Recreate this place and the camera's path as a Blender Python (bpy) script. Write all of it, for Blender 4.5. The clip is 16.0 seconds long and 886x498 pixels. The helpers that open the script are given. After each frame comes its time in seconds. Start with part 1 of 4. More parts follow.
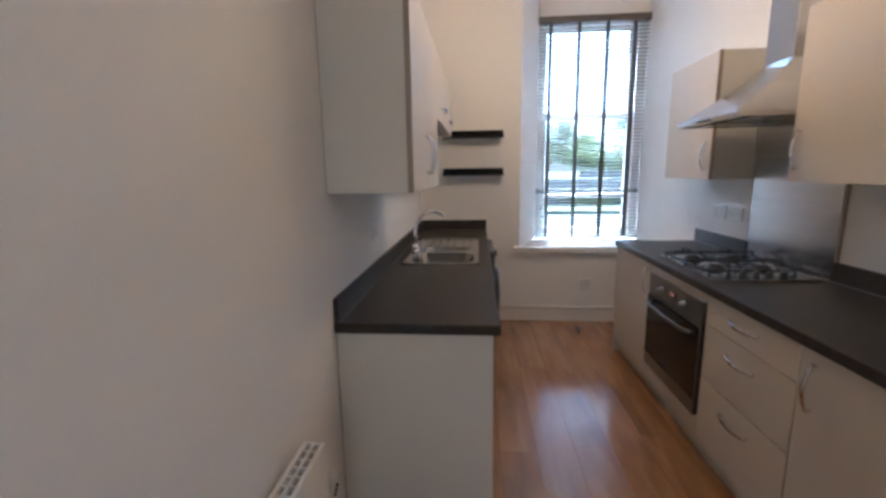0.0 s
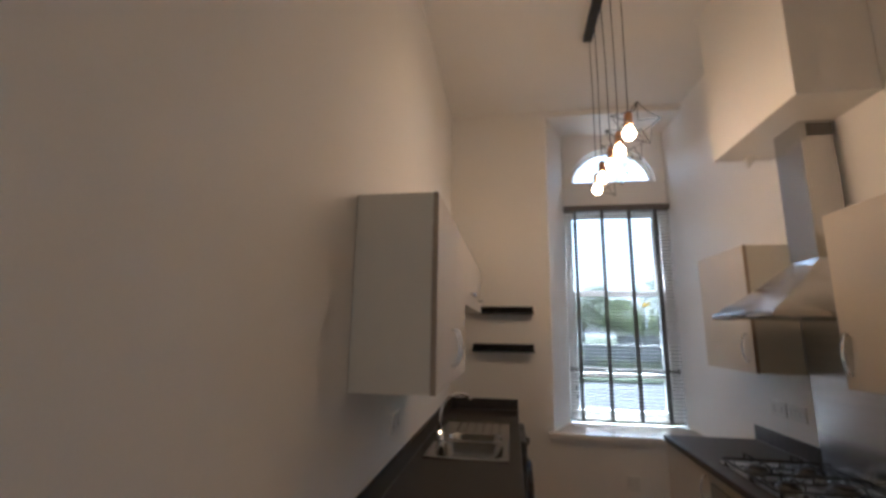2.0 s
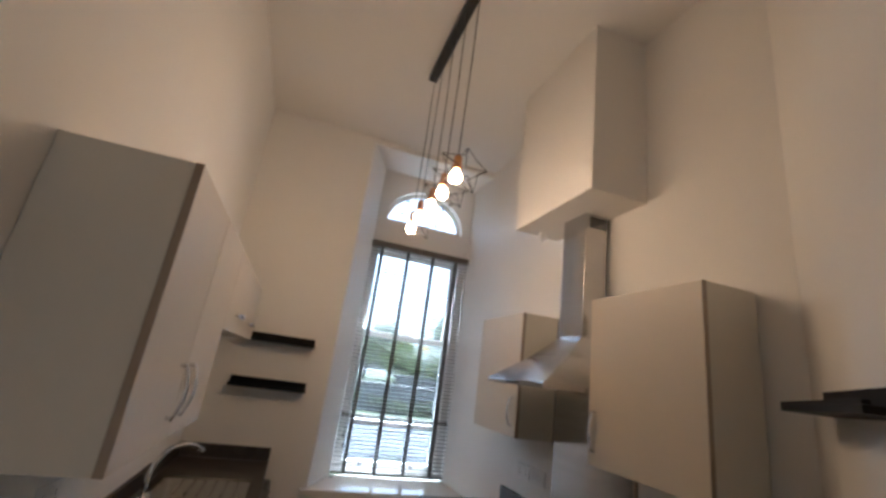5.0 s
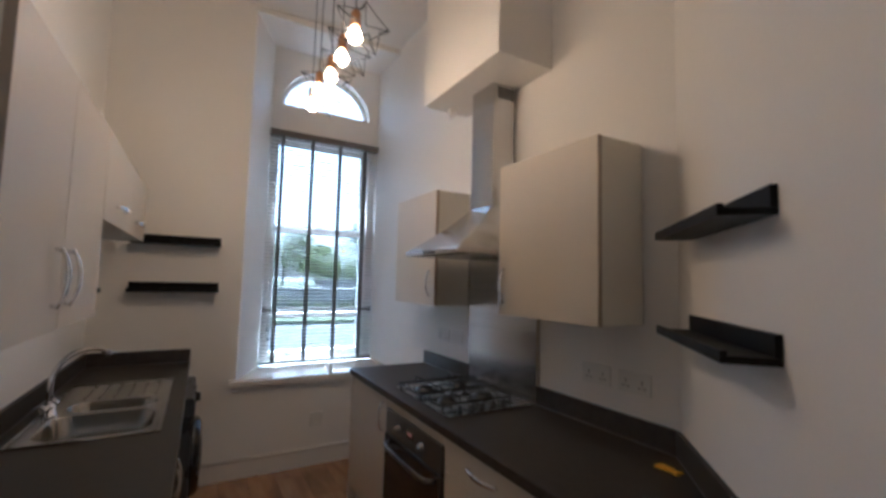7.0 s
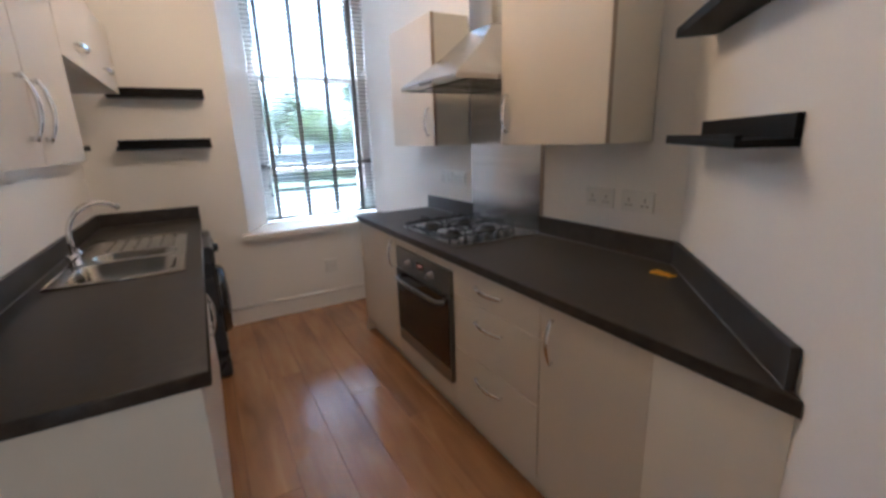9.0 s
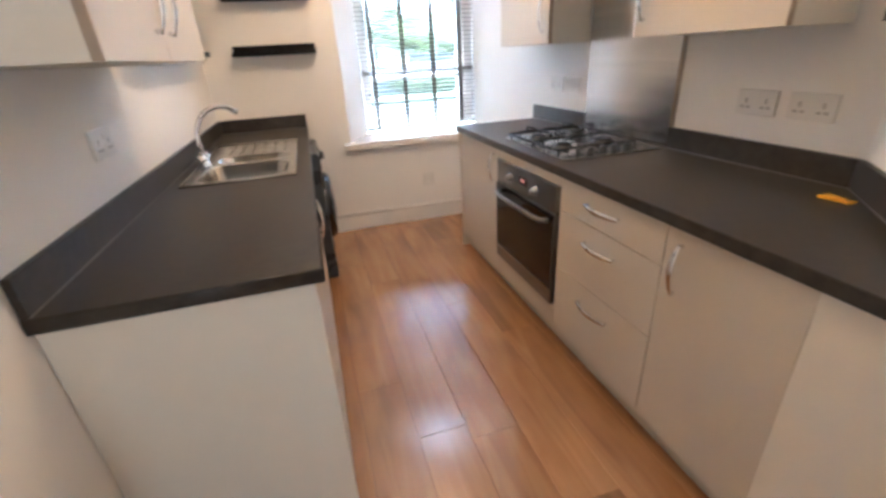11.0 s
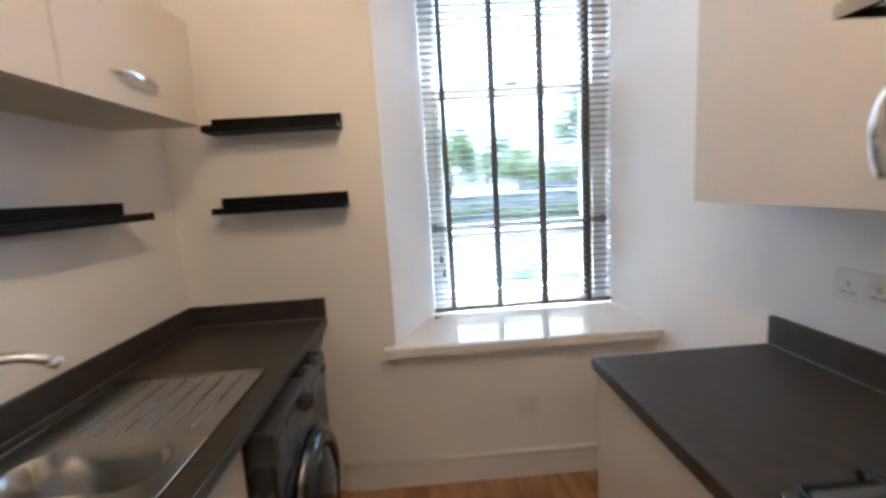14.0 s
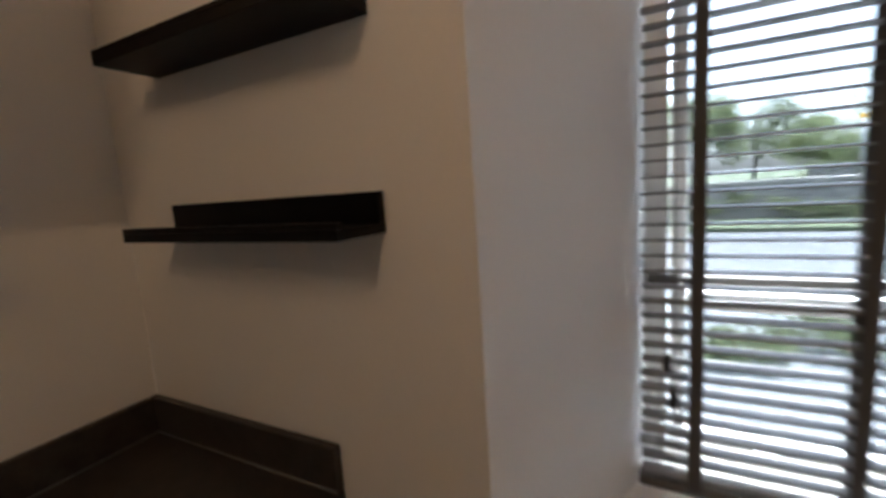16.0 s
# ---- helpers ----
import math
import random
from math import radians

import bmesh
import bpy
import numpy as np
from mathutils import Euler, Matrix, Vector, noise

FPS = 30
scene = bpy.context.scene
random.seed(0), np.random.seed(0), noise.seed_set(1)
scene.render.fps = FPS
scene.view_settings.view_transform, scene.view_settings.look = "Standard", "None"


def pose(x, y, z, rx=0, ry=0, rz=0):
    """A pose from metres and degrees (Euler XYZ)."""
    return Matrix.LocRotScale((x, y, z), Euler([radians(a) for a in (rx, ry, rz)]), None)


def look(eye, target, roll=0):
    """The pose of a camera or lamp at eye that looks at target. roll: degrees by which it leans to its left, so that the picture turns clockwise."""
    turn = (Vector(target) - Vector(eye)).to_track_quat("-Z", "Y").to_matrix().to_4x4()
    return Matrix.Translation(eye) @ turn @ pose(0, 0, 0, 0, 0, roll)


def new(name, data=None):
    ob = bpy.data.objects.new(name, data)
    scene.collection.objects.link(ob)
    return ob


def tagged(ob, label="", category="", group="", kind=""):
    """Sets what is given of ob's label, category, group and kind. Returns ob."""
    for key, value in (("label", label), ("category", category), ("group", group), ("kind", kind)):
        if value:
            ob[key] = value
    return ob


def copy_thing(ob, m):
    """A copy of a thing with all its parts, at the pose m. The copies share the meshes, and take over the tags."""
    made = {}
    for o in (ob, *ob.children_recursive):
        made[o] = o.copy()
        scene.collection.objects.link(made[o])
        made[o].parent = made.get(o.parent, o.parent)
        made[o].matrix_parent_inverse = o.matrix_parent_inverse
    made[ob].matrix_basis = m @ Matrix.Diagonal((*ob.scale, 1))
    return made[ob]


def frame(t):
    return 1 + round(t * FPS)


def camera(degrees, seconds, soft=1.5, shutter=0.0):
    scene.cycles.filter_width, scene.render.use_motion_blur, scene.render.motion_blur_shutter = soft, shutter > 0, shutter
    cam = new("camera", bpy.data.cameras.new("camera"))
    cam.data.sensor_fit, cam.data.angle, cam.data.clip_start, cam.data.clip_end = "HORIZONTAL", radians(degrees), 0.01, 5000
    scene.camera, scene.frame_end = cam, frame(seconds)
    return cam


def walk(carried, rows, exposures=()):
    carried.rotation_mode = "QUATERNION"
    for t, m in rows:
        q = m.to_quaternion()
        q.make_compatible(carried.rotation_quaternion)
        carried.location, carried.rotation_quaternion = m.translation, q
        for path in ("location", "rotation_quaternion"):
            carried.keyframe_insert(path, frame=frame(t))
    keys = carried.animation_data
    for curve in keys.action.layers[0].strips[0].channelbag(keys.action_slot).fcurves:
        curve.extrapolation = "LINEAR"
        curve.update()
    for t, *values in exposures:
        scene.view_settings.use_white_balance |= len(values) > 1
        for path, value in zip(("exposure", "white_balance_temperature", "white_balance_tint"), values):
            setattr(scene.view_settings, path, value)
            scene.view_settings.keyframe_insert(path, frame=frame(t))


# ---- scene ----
cam = camera(92.5, 16.0, soft=3.1, shutter=0.5)
SKY = 0.15
BULB_GLOW = 3.7
DOORWAY_FILL = 0.10
PATH = [
    (0, (0.138, -0.025, 1.447), (-0.023, 1.936, 1.09), -0.9),
    (0.5, (0.149, -0.035, 1.463), (-0.03, 1.932, 1.151), -1.0),
    (1, (0.157, -0.022, 1.516), (-0.111, 1.96, 1.482), -0.3),
    (1.5, (0.163, -0.017, 1.56), (-0.145, 1.949, 1.757), 0.8),
    (2, (0.173, -0.021, 1.594), (-0.139, 1.919, 1.968), 0.9),
    (2.5, (0.197, -0.036, 1.621), (-0.116, 1.876, 2.116), 2.3),
    (3, (0.22, -0.02, 1.642), (-0.159, 1.872, 2.171), 3.9),
    (3.5, (0.196, 0.087, 1.645), (-0.075, 2.0, 2.165), 4.3),
    (4, (0.142, 0.236, 1.653), (0.215, 2.15, 2.229), 4.1),
    (4.5, (0.16, 0.337, 1.667), (0.541, 2.219, 2.228), 6.0),
    (5, (0.227, 0.318, 1.66), (0.783, 2.152, 2.235), 7.8),
    (7.5, (0.261, 0.354, 1.5), (1.32, 2.05, 1.473), 0.3),
    (8, (0.269, 0.36, 1.465), (1.312, 2.054, 1.256), -1.4),
    (10.5, (0.272, 0.42, 1.366), (0.987, 2.108, 0.566), -3.3),
    (11, (0.252, 0.46, 1.359), (0.747, 2.21, 0.523), -3.3),
    (11.5, (0.267, 0.48, 1.375), (0.602, 2.314, 0.65), -2.6),
    (12, (0.315, 0.612, 1.419), (0.525, 2.523, 0.868), -3.1),
    (12.5, (0.384, 0.965, 1.449), (0.649, 2.91, 1.064), -4.5),
    (13, (0.523, 1.285, 1.451), (0.656, 3.262, 1.184), -2.9),
    (13.5, (0.652, 1.622, 1.466), (0.634, 3.593, 1.128), -1.4),
    (14, (0.697, 2.029, 1.469), (0.779, 4.006, 1.18), -3.5),
    (14.5, (0.726, 2.395, 1.462), (0.668, 4.367, 1.135), -3.2),
    (15, (0.805, 2.751, 1.442), (0.389, 4.685, 1.145), -2.3),
    (15.5, (0.836, 3.108, 1.444), (0.281, 5.0, 1.113), -2.8),
    (16, (0.77, 3.375, 1.474), (-0.145, 5.132, 1.192), -3.9),
]
EXPOSURES = [(0, 5.97, 4410, 1), (1, 6.1, 4630, 1), (2, 5.03, 4930, 2), (3, 4.35, 5140, 2), (3.5, 4.22, 5200, 2), (4.5, 4.75, 4920, 1), (5, 5.14, 4870, 1), (7.5, 5.28, 4450, 0), (8, 5.56, 4450, 0), (10.5, 6.8, 4670, 0), (11.5, 7.3, 4690, 0), (12.5, 6.94, 4440, 0), (13.3, 6.73, 4550, 0), (14, 6.28, 4720, -1), (14.5, 5.9, 4830, 2), (15.2, 5.25, 5090, 2), (15.6, 5.18, 5200, 3), (16, 4.85, 5320, 3)]
walk(cam, [(t, look(eye, target, roll)) for t, eye, target, roll in PATH], EXPOSURES)

# world: bright overcast sky, sun soft behind cloud
world = bpy.data.worlds.new("world")
scene.world = world
world.use_nodes = True
wn = world.node_tree
wn.nodes.clear()
sky = wn.nodes.new("ShaderNodeTexSky")
sky.sky_type = "NISHITA"
sky.sun_disc = False
sky.sun_elevation = radians(76)
sky.sun_rotation = radians(12)
sky.air_density, sky.dust_density, sky.ozone_density = 1.0, 4.0, 1.0
hsv = wn.nodes.new("ShaderNodeHueSaturation")
hsv.inputs["Saturation"].default_value = 0.38
bg = wn.nodes.new("ShaderNodeBackground")
bg.inputs["Strength"].default_value = SKY
wout = wn.nodes.new("ShaderNodeOutputWorld")
wn.links.new(sky.outputs[0], hsv.inputs["Color"])
wn.links.new(hsv.outputs[0], bg.inputs["Color"])
wn.links.new(bg.outputs[0], wout.inputs["Surface"])

sun_data = bpy.data.lights.new("sun", "SUN")
sun_data.energy, sun_data.angle, sun_data.color = 4.6, radians(20), (1.0, 0.96, 0.9)
sun = new("sun", sun_data)
sun.matrix_world = look((1.5, 7, 40), (0, 0, 0))

# fill lamp added in an unseen doorway behind the start of the walk
door_light = bpy.data.lights.new("doorway_fill", "AREA")
door_light.shape, door_light.size, door_light.size_y, door_light.energy, door_light.color = "RECTANGLE", 0.72, 1.96, DOORWAY_FILL, (1.0, 0.87, 0.72)
dl = new("doorway_fill", door_light)
dl.matrix_world = look((0.06, -1.86, 1.05), (0.06, 3.0, 1.05))


# ---- materials ----
def mat(name, color, rough=0.5, metal=0.0, vary=0.06, scale=6.0, fine=90.0, bump=0.05, coat=0.0, spec=0.5, stretch=(1, 1, 1), rough_vary=0.06, piece=0.0, dist=0.002):
    """A painted or solid surface: colour varied at two scales, fine relief, uneven gloss."""
    m = bpy.data.materials.new(name)
    m.use_nodes = True
    nt = m.node_tree
    p = nt.nodes["Principled BSDF"]
    co = nt.nodes.new("ShaderNodeTexCoord")
    mp = nt.nodes.new("ShaderNodeMapping")
    mp.inputs["Scale"].default_value = stretch
    nt.links.new(co.outputs["Object"], mp.inputs["Vector"])
    n1 = nt.nodes.new("ShaderNodeTexNoise")
    n1.inputs["Scale"].default_value, n1.inputs["Detail"].default_value = scale, 4
    n2 = nt.nodes.new("ShaderNodeTexNoise")
    n2.inputs["Scale"].default_value, n2.inputs["Detail"].default_value = fine, 3
    for n in (n1, n2):
        nt.links.new(mp.outputs[0], n.inputs["Vector"])
    add = nt.nodes.new("ShaderNodeMath")
    add.operation = "MULTIPLY_ADD"
    nt.links.new(n2.outputs["Fac"], add.inputs[0])
    add.inputs[1].default_value = 0.5
    nt.links.new(n1.outputs["Fac"], add.inputs[2])
    ramp = nt.nodes.new("ShaderNodeMapRange")
    ramp.inputs["From Min"].default_value, ramp.inputs["From Max"].default_value = 0.45, 1.05
    ramp.inputs["To Min"].default_value, ramp.inputs["To Max"].default_value = 1 - vary, 1 + vary
    nt.links.new(add.outputs[0], ramp.inputs["Value"])
    fac = ramp.outputs[0]
    if piece:
        info = nt.nodes.new("ShaderNodeObjectInfo")
        pr = nt.nodes.new("ShaderNodeMapRange")
        pr.inputs["To Min"].default_value, pr.inputs["To Max"].default_value = 1 - piece, 1 + piece
        nt.links.new(info.outputs["Random"], pr.inputs["Value"])
        mm = nt.nodes.new("ShaderNodeMath")
        mm.operation = "MULTIPLY"
        nt.links.new(fac, mm.inputs[0])
        nt.links.new(pr.outputs[0], mm.inputs[1])
        fac = mm.outputs[0]
    mul = nt.nodes.new("ShaderNodeVectorMath")
    mul.operation = "SCALE"
    mul.inputs[0].default_value = color
    nt.links.new(fac, mul.inputs["Scale"])
    nt.links.new(mul.outputs[0], p.inputs["Base Color"])
    rr = nt.nodes.new("ShaderNodeMapRange")
    rr.inputs["To Min"].default_value, rr.inputs["To Max"].default_value = max(0.02, rough - rough_vary), min(1, rough + rough_vary)
    nt.links.new(n1.outputs["Fac"], rr.inputs["Value"])
    nt.links.new(rr.outputs[0], p.inputs["Roughness"])
    p.inputs["Metallic"].default_value = metal
    p.inputs["Specular IOR Level"].default_value = spec
    p.inputs["Coat Weight"].default_value = coat
    if bump:
        b = nt.nodes.new("ShaderNodeBump")
        b.inputs["Strength"].default_value, b.inputs["Distance"].default_value = bump, dist
        nt.links.new(n2.outputs["Fac"], b.inputs["Height"])
        nt.links.new(b.outputs[0], p.inputs["Normal"])
    return m


def plank_mat():
    """Oak-look laminate: long grain, darker streaks, each board its own tone."""
    m = bpy.data.materials.new("laminate_oak")
    m.use_nodes = True
    nt = m.node_tree
    p = nt.nodes["Principled BSDF"]
    co = nt.nodes.new("ShaderNodeTexCoord")
    info = nt.nodes.new("ShaderNodeObjectInfo")
    off = nt.nodes.new("ShaderNodeVectorMath")
    off.operation = "SCALE"
    off.inputs[0].default_value = (37.0, 91.0, 53.0)
    nt.links.new(info.outputs["Random"], off.inputs["Scale"])
    addv = nt.nodes.new("ShaderNodeVectorMath")
    nt.links.new(co.outputs["Object"], addv.inputs[0])
    nt.links.new(off.outputs[0], addv.inputs[1])
    mp = nt.nodes.new("ShaderNodeMapping")
    mp.inputs["Scale"].default_value = (6.5, 0.7, 6.5)
    nt.links.new(addv.outputs[0], mp.inputs["Vector"])
    grain = nt.nodes.new("ShaderNodeTexNoise")
    grain.inputs["Scale"].default_value, grain.inputs["Detail"].default_value, grain.inputs["Distortion"].default_value = 2.0, 5, 0.8
    nt.links.new(mp.outputs[0], grain.inputs["Vector"])
    mp2 = nt.nodes.new("ShaderNodeMapping")
    mp2.inputs["Scale"].default_value = (2.6, 0.8, 2.6)
    nt.links.new(addv.outputs[0], mp2.inputs["Vector"])
    knots = nt.nodes.new("ShaderNodeTexNoise")
    knots.inputs["Scale"].default_value, knots.inputs["Detail"].default_value = 1.8, 3
    nt.links.new(mp2.outputs[0], knots.inputs["Vector"])
    cr = nt.nodes.new("ShaderNodeValToRGB")
    e = cr.color_ramp.elements
    e[0].position, e[0].color = 0.2, (0.265, 0.126, 0.046, 1)
    e[1].position, e[1].color = 0.80, (0.47, 0.252, 0.105, 1)
    e.new(0.5).color = (0.365, 0.184, 0.069, 1)
    nt.links.new(grain.outputs["Fac"], cr.inputs["Fac"])
    dark = nt.nodes.new("ShaderNodeMapRange")
    dark.inputs["From Min"].default_value, dark.inputs["From Max"].default_value = 0.34, 0.56
    dark.inputs["To Min"].default_value, dark.inputs["To Max"].default_value = 0.76, 1.03
    nt.links.new(knots.outputs["Fac"], dark.inputs["Value"])
    tone = nt.nodes.new("ShaderNodeMapRange")
    tone.inputs["To Min"].default_value, tone.inputs["To Max"].default_value = 0.93, 1.07
    nt.links.new(info.outputs["Random"], tone.inputs["Value"])
    mm = nt.nodes.new("ShaderNodeMath")
    mm.operation = "MULTIPLY"
    nt.links.new(dark.outputs[0], mm.inputs[0])
    nt.links.new(tone.outputs[0], mm.inputs[1])
    sc = nt.nodes.new("ShaderNodeVectorMath")
    sc.operation = "SCALE"
    nt.links.new(cr.outputs[0], sc.inputs[0])
    nt.links.new(mm.outputs[0], sc.inputs["Scale"])
    nt.links.new(sc.outputs[0], p.inputs["Base Color"])
    rr = nt.nodes.new("ShaderNodeMapRange")
    rr.inputs["To Min"].default_value, rr.inputs["To Max"].default_value = 0.16, 0.21
    nt.links.new(grain.outputs["Fac"], rr.inputs["Value"])
    nt.links.new(rr.outputs[0], p.inputs["Roughness"])
    p.inputs["Specular IOR Level"].default_value = 1.0
    p.inputs["Coat Weight"].default_value, p.inputs["Coat Roughness"].default_value = 0.6, 0.17
    b = nt.nodes.new("ShaderNodeBump")
    b.inputs["Strength"].default_value, b.inputs["Distance"].default_value = 0.035, 0.001
    nt.links.new(grain.outputs["Fac"], b.inputs["Height"])
    nt.links.new(b.outputs[0], p.inputs["Normal"])
    return m


def glass_mat(name, tint=(1, 1, 1), gloss=0.06):
    m = bpy.data.materials.new(name)
    m.use_nodes = True
    nt = m.node_tree
    nt.nodes.clear()
    out = nt.nodes.new("ShaderNodeOutputMaterial")
    mix = nt.nodes.new("ShaderNodeMixShader")
    mix.inputs[0].default_value = gloss
    tr = nt.nodes.new("ShaderNodeBsdfTransparent")
    tr.inputs[0].default_value = (*tint, 1)
    gl = nt.nodes.new("ShaderNodeBsdfGlossy")
    gl.inputs["Roughness"].default_value = 0.02
    nt.links.new(tr.outputs[0], mix.inputs[1])
    nt.links.new(gl.outputs[0], mix.inputs[2])
    nt.links.new(mix.outputs[0], out.inputs[0])
    return m


def glow_mat(name, color, strength):
    m = bpy.data.materials.new(name)
    m.use_nodes = True
    p = m.node_tree.nodes["Principled BSDF"]
    p.inputs["Base Color"].default_value = (0.9, 0.9, 0.9, 1)
    p.inputs["Emission Color"].default_value = (*color, 1)
    p.inputs["Emission Strength"].default_value = strength
    return m


def leaf_mat(name, color):
    """Thin leaves: light shines partly through them, tone varied leaf by leaf."""
    m = bpy.data.materials.new(name)
    m.use_nodes = True
    nt = m.node_tree
    nt.nodes.clear()
    geo = nt.nodes.new("ShaderNodeNewGeometry")
    mr = nt.nodes.new("ShaderNodeMapRange")
    mr.inputs["To Min"].default_value, mr.inputs["To Max"].default_value = 0.55, 1.5
    nt.links.new(geo.outputs["Random Per Island"], mr.inputs["Value"])
    sc = nt.nodes.new("ShaderNodeVectorMath")
    sc.operation = "SCALE"
    sc.inputs[0].default_value = color
    nt.links.new(mr.outputs[0], sc.inputs["Scale"])
    d, t = nt.nodes.new("ShaderNodeBsdfDiffuse"), nt.nodes.new("ShaderNodeBsdfTranslucent")
    mix, out = nt.nodes.new("ShaderNodeMixShader"), nt.nodes.new("ShaderNodeOutputMaterial")
    mix.inputs[0].default_value = 0.62
    for n in (d, t):
        nt.links.new(sc.outputs[0], n.inputs["Color"])
    nt.links.new(d.outputs[0], mix.inputs[1])
    nt.links.new(t.outputs[0], mix.inputs[2])
    nt.links.new(mix.outputs[0], out.inputs[0])
    return m


PAINT = mat("wall_paint", (0.82, 0.80, 0.77), 0.62, vary=0.025, scale=1.3, fine=140, bump=0.06)
CEIL = mat("ceiling_paint", (0.80, 0.785, 0.76), 0.75, vary=0.025, scale=1.0, fine=120, bump=0.05)
GLOSSWHITE = mat("white_gloss_paint", (0.80, 0.78, 0.74), 0.14, vary=0.02, scale=3, fine=60, bump=0.03, coat=0.6)
TRIM = mat("white_satin_trim", (0.80, 0.78, 0.75), 0.35, vary=0.03, scale=3, fine=60, bump=0.03)
CREAM = mat("cream_cabinet", (0.59, 0.53, 0.44), 0.44, vary=0.035, scale=2.2, fine=240, bump=0.05, stretch=(1, 1, 0.25))
FILLER = mat("pale_cream_board", (0.77, 0.73, 0.645), 0.5, vary=0.03, scale=2.2, fine=200, bump=0.04)
CARCASS = mat("cabinet_carcass", (0.70, 0.665, 0.58), 0.5, vary=0.03, scale=2.2, fine=200, bump=0.04)
EDGE = mat("cabinet_edge", (0.36, 0.29, 0.22), 0.45, vary=0.06, fine=80)
WORKTOP = mat("dark_laminate", (0.039, 0.033, 0.028), 0.4, vary=0.45, scale=26, fine=240, bump=0.12, spec=0.36, dist=0.0008)
SEALANT = mat("silicone", (0.17, 0.16, 0.155), 0.4, bump=0)
BLACK = mat("black_brown_veneer", (0.0045, 0.004, 0.004), 0.45, spec=0.16, vary=0.2, scale=5, fine=120, bump=0.06)
CHROME = mat("chrome", (0.76, 0.76, 0.77), 0.09, 1.0, vary=0.03, bump=0)
OVENSTEEL = mat("dark_oven_steel", (0.24, 0.235, 0.23), 0.3, 1.0, vary=0.03, fine=120, bump=0)
STEEL = mat("brushed_steel", (0.53, 0.53, 0.535), 0.2, 1.0, vary=0.015, scale=4, fine=200, bump=0.006, stretch=(0.1, 0.1, 6), dist=0.0002, rough_vary=0.02)
STEEL.node_tree.nodes["Principled BSDF"].inputs["Anisotropic"].default_value = 0.8
STEEL.node_tree.nodes["Principled BSDF"].inputs["Anisotropic Rotation"].default_value = 0.25
# horizontal tone bands in the colour imitate streaked reflections on the brushed steel
STEELH = mat("brushed_steel_sheen_bands", (0.62, 0.625, 0.635), 0.20, 1.0, vary=0.22, scale=2.4, fine=34, bump=0.02, stretch=(0.05, 0.05, 7.5), dist=0.0002, rough_vary=0.07)
SINK = mat("sink_steel", (0.38, 0.37, 0.35), 0.2, 1.0, vary=0.05, scale=6, fine=160, bump=0.06, dist=0.0004)
IRON = mat("cast_iron_black", (0.006, 0.006, 0.006), 0.6, vary=0.15, fine=120, bump=0.1)
KNOB = mat("black_plastic", (0.016, 0.016, 0.017), 0.35, vary=0.1, bump=0)
BRASSY = mat("burner_metal", (0.07, 0.066, 0.062), 0.45, 1.0, vary=0.15, fine=60)
OVENGLASS = mat("oven_black_glass", (0.010, 0.009, 0.009), 0.06, vary=0.05, bump=0, spec=0.38)
GRAPHITE = mat("graphite_enamel", (0.026, 0.027, 0.030), 0.28, vary=0.06, scale=8, fine=200, bump=0.02)
GRAPHRING = mat("smoked_chrome", (0.085, 0.09, 0.10), 0.18, 1.0, vary=0.04, bump=0)
DARKGLASS = mat("smoked_glass", (0.012, 0.014, 0.02), 0.05, vary=0.02, bump=0, spec=0.7)
PLASTIC = mat("white_plastic", (0.74, 0.73, 0.70), 0.3, vary=0.02, bump=0)
DARKSLOT = mat("dark_slot", (0.40, 0.39, 0.375), 0.6, bump=0)
SLAT = mat("taupe_slat", (0.23, 0.215, 0.20), 0.42, vary=0.1, scale=9, fine=60, bump=0.03, stretch=(0.3, 1, 1), piece=0.06)
RAIL = mat("taupe_rail", (0.13, 0.115, 0.10), 0.4, vary=0.08, scale=9, fine=60, bump=0.03)
TAPE = mat("ladder_tape", (0.085, 0.077, 0.070), 0.85, vary=0.12, fine=500, bump=0.2)
COPPER = mat("copper_lampholder", (0.62, 0.30, 0.13), 0.28, 1.0, vary=0.08, fine=60, bump=0.02)
WIRE = mat("black_wire", (0.02, 0.018, 0.016), 0.45, bump=0)
CORD = mat("grey_flex", (0.06, 0.055, 0.05), 0.7, bump=0)
YELLOW = mat("yellow_plastic", (0.88, 0.50, 0.02), 0.4, vary=0.05, bump=0)
PIPE = mat("copper_pipe", (0.45, 0.22, 0.13), 0.35, 1.0, vary=0.15, fine=50)
REDGLOW = glow_mat("clock_digits", (1.0, 0.05, 0.01), 0.005)
BULB = glow_mat("lit_bulb", (1.0, 0.57, 0.28), BULB_GLOW)
# grey tint put into the glass to dim the outdoors; panes cast no shadow
GLASS = glass_mat("dimming_window_glass", (0.37, 0.371, 0.372), 0.04)
FLOORW = plank_mat()
UNDER = mat("floor_underlay", (0.03, 0.018, 0.01), 0.8)
ASPHALT = mat("road_asphalt", (0.075, 0.075, 0.077), 0.85, vary=0.15, scale=0.6, fine=30, bump=0.2)
GRAVEL = mat("pale_gravel_ground", (0.105, 0.108, 0.11), 0.9, vary=0.18, scale=0.9, fine=25, bump=0.3)
STONE = mat("retaining_wall_stone", (0.20, 0.19, 0.175), 0.85, vary=0.18, scale=1.5, fine=14, bump=0.4, dist=0.02, piece=0.2)
GRASS = mat("grass", (0.060, 0.072, 0.034), 0.9, vary=0.3, scale=0.7, fine=9, bump=0.5, dist=0.03)
LEAF = leaf_mat("leaf_green", (0.18, 0.205, 0.105))
LEAFD = leaf_mat("leaf_dark", (0.15, 0.168, 0.09))
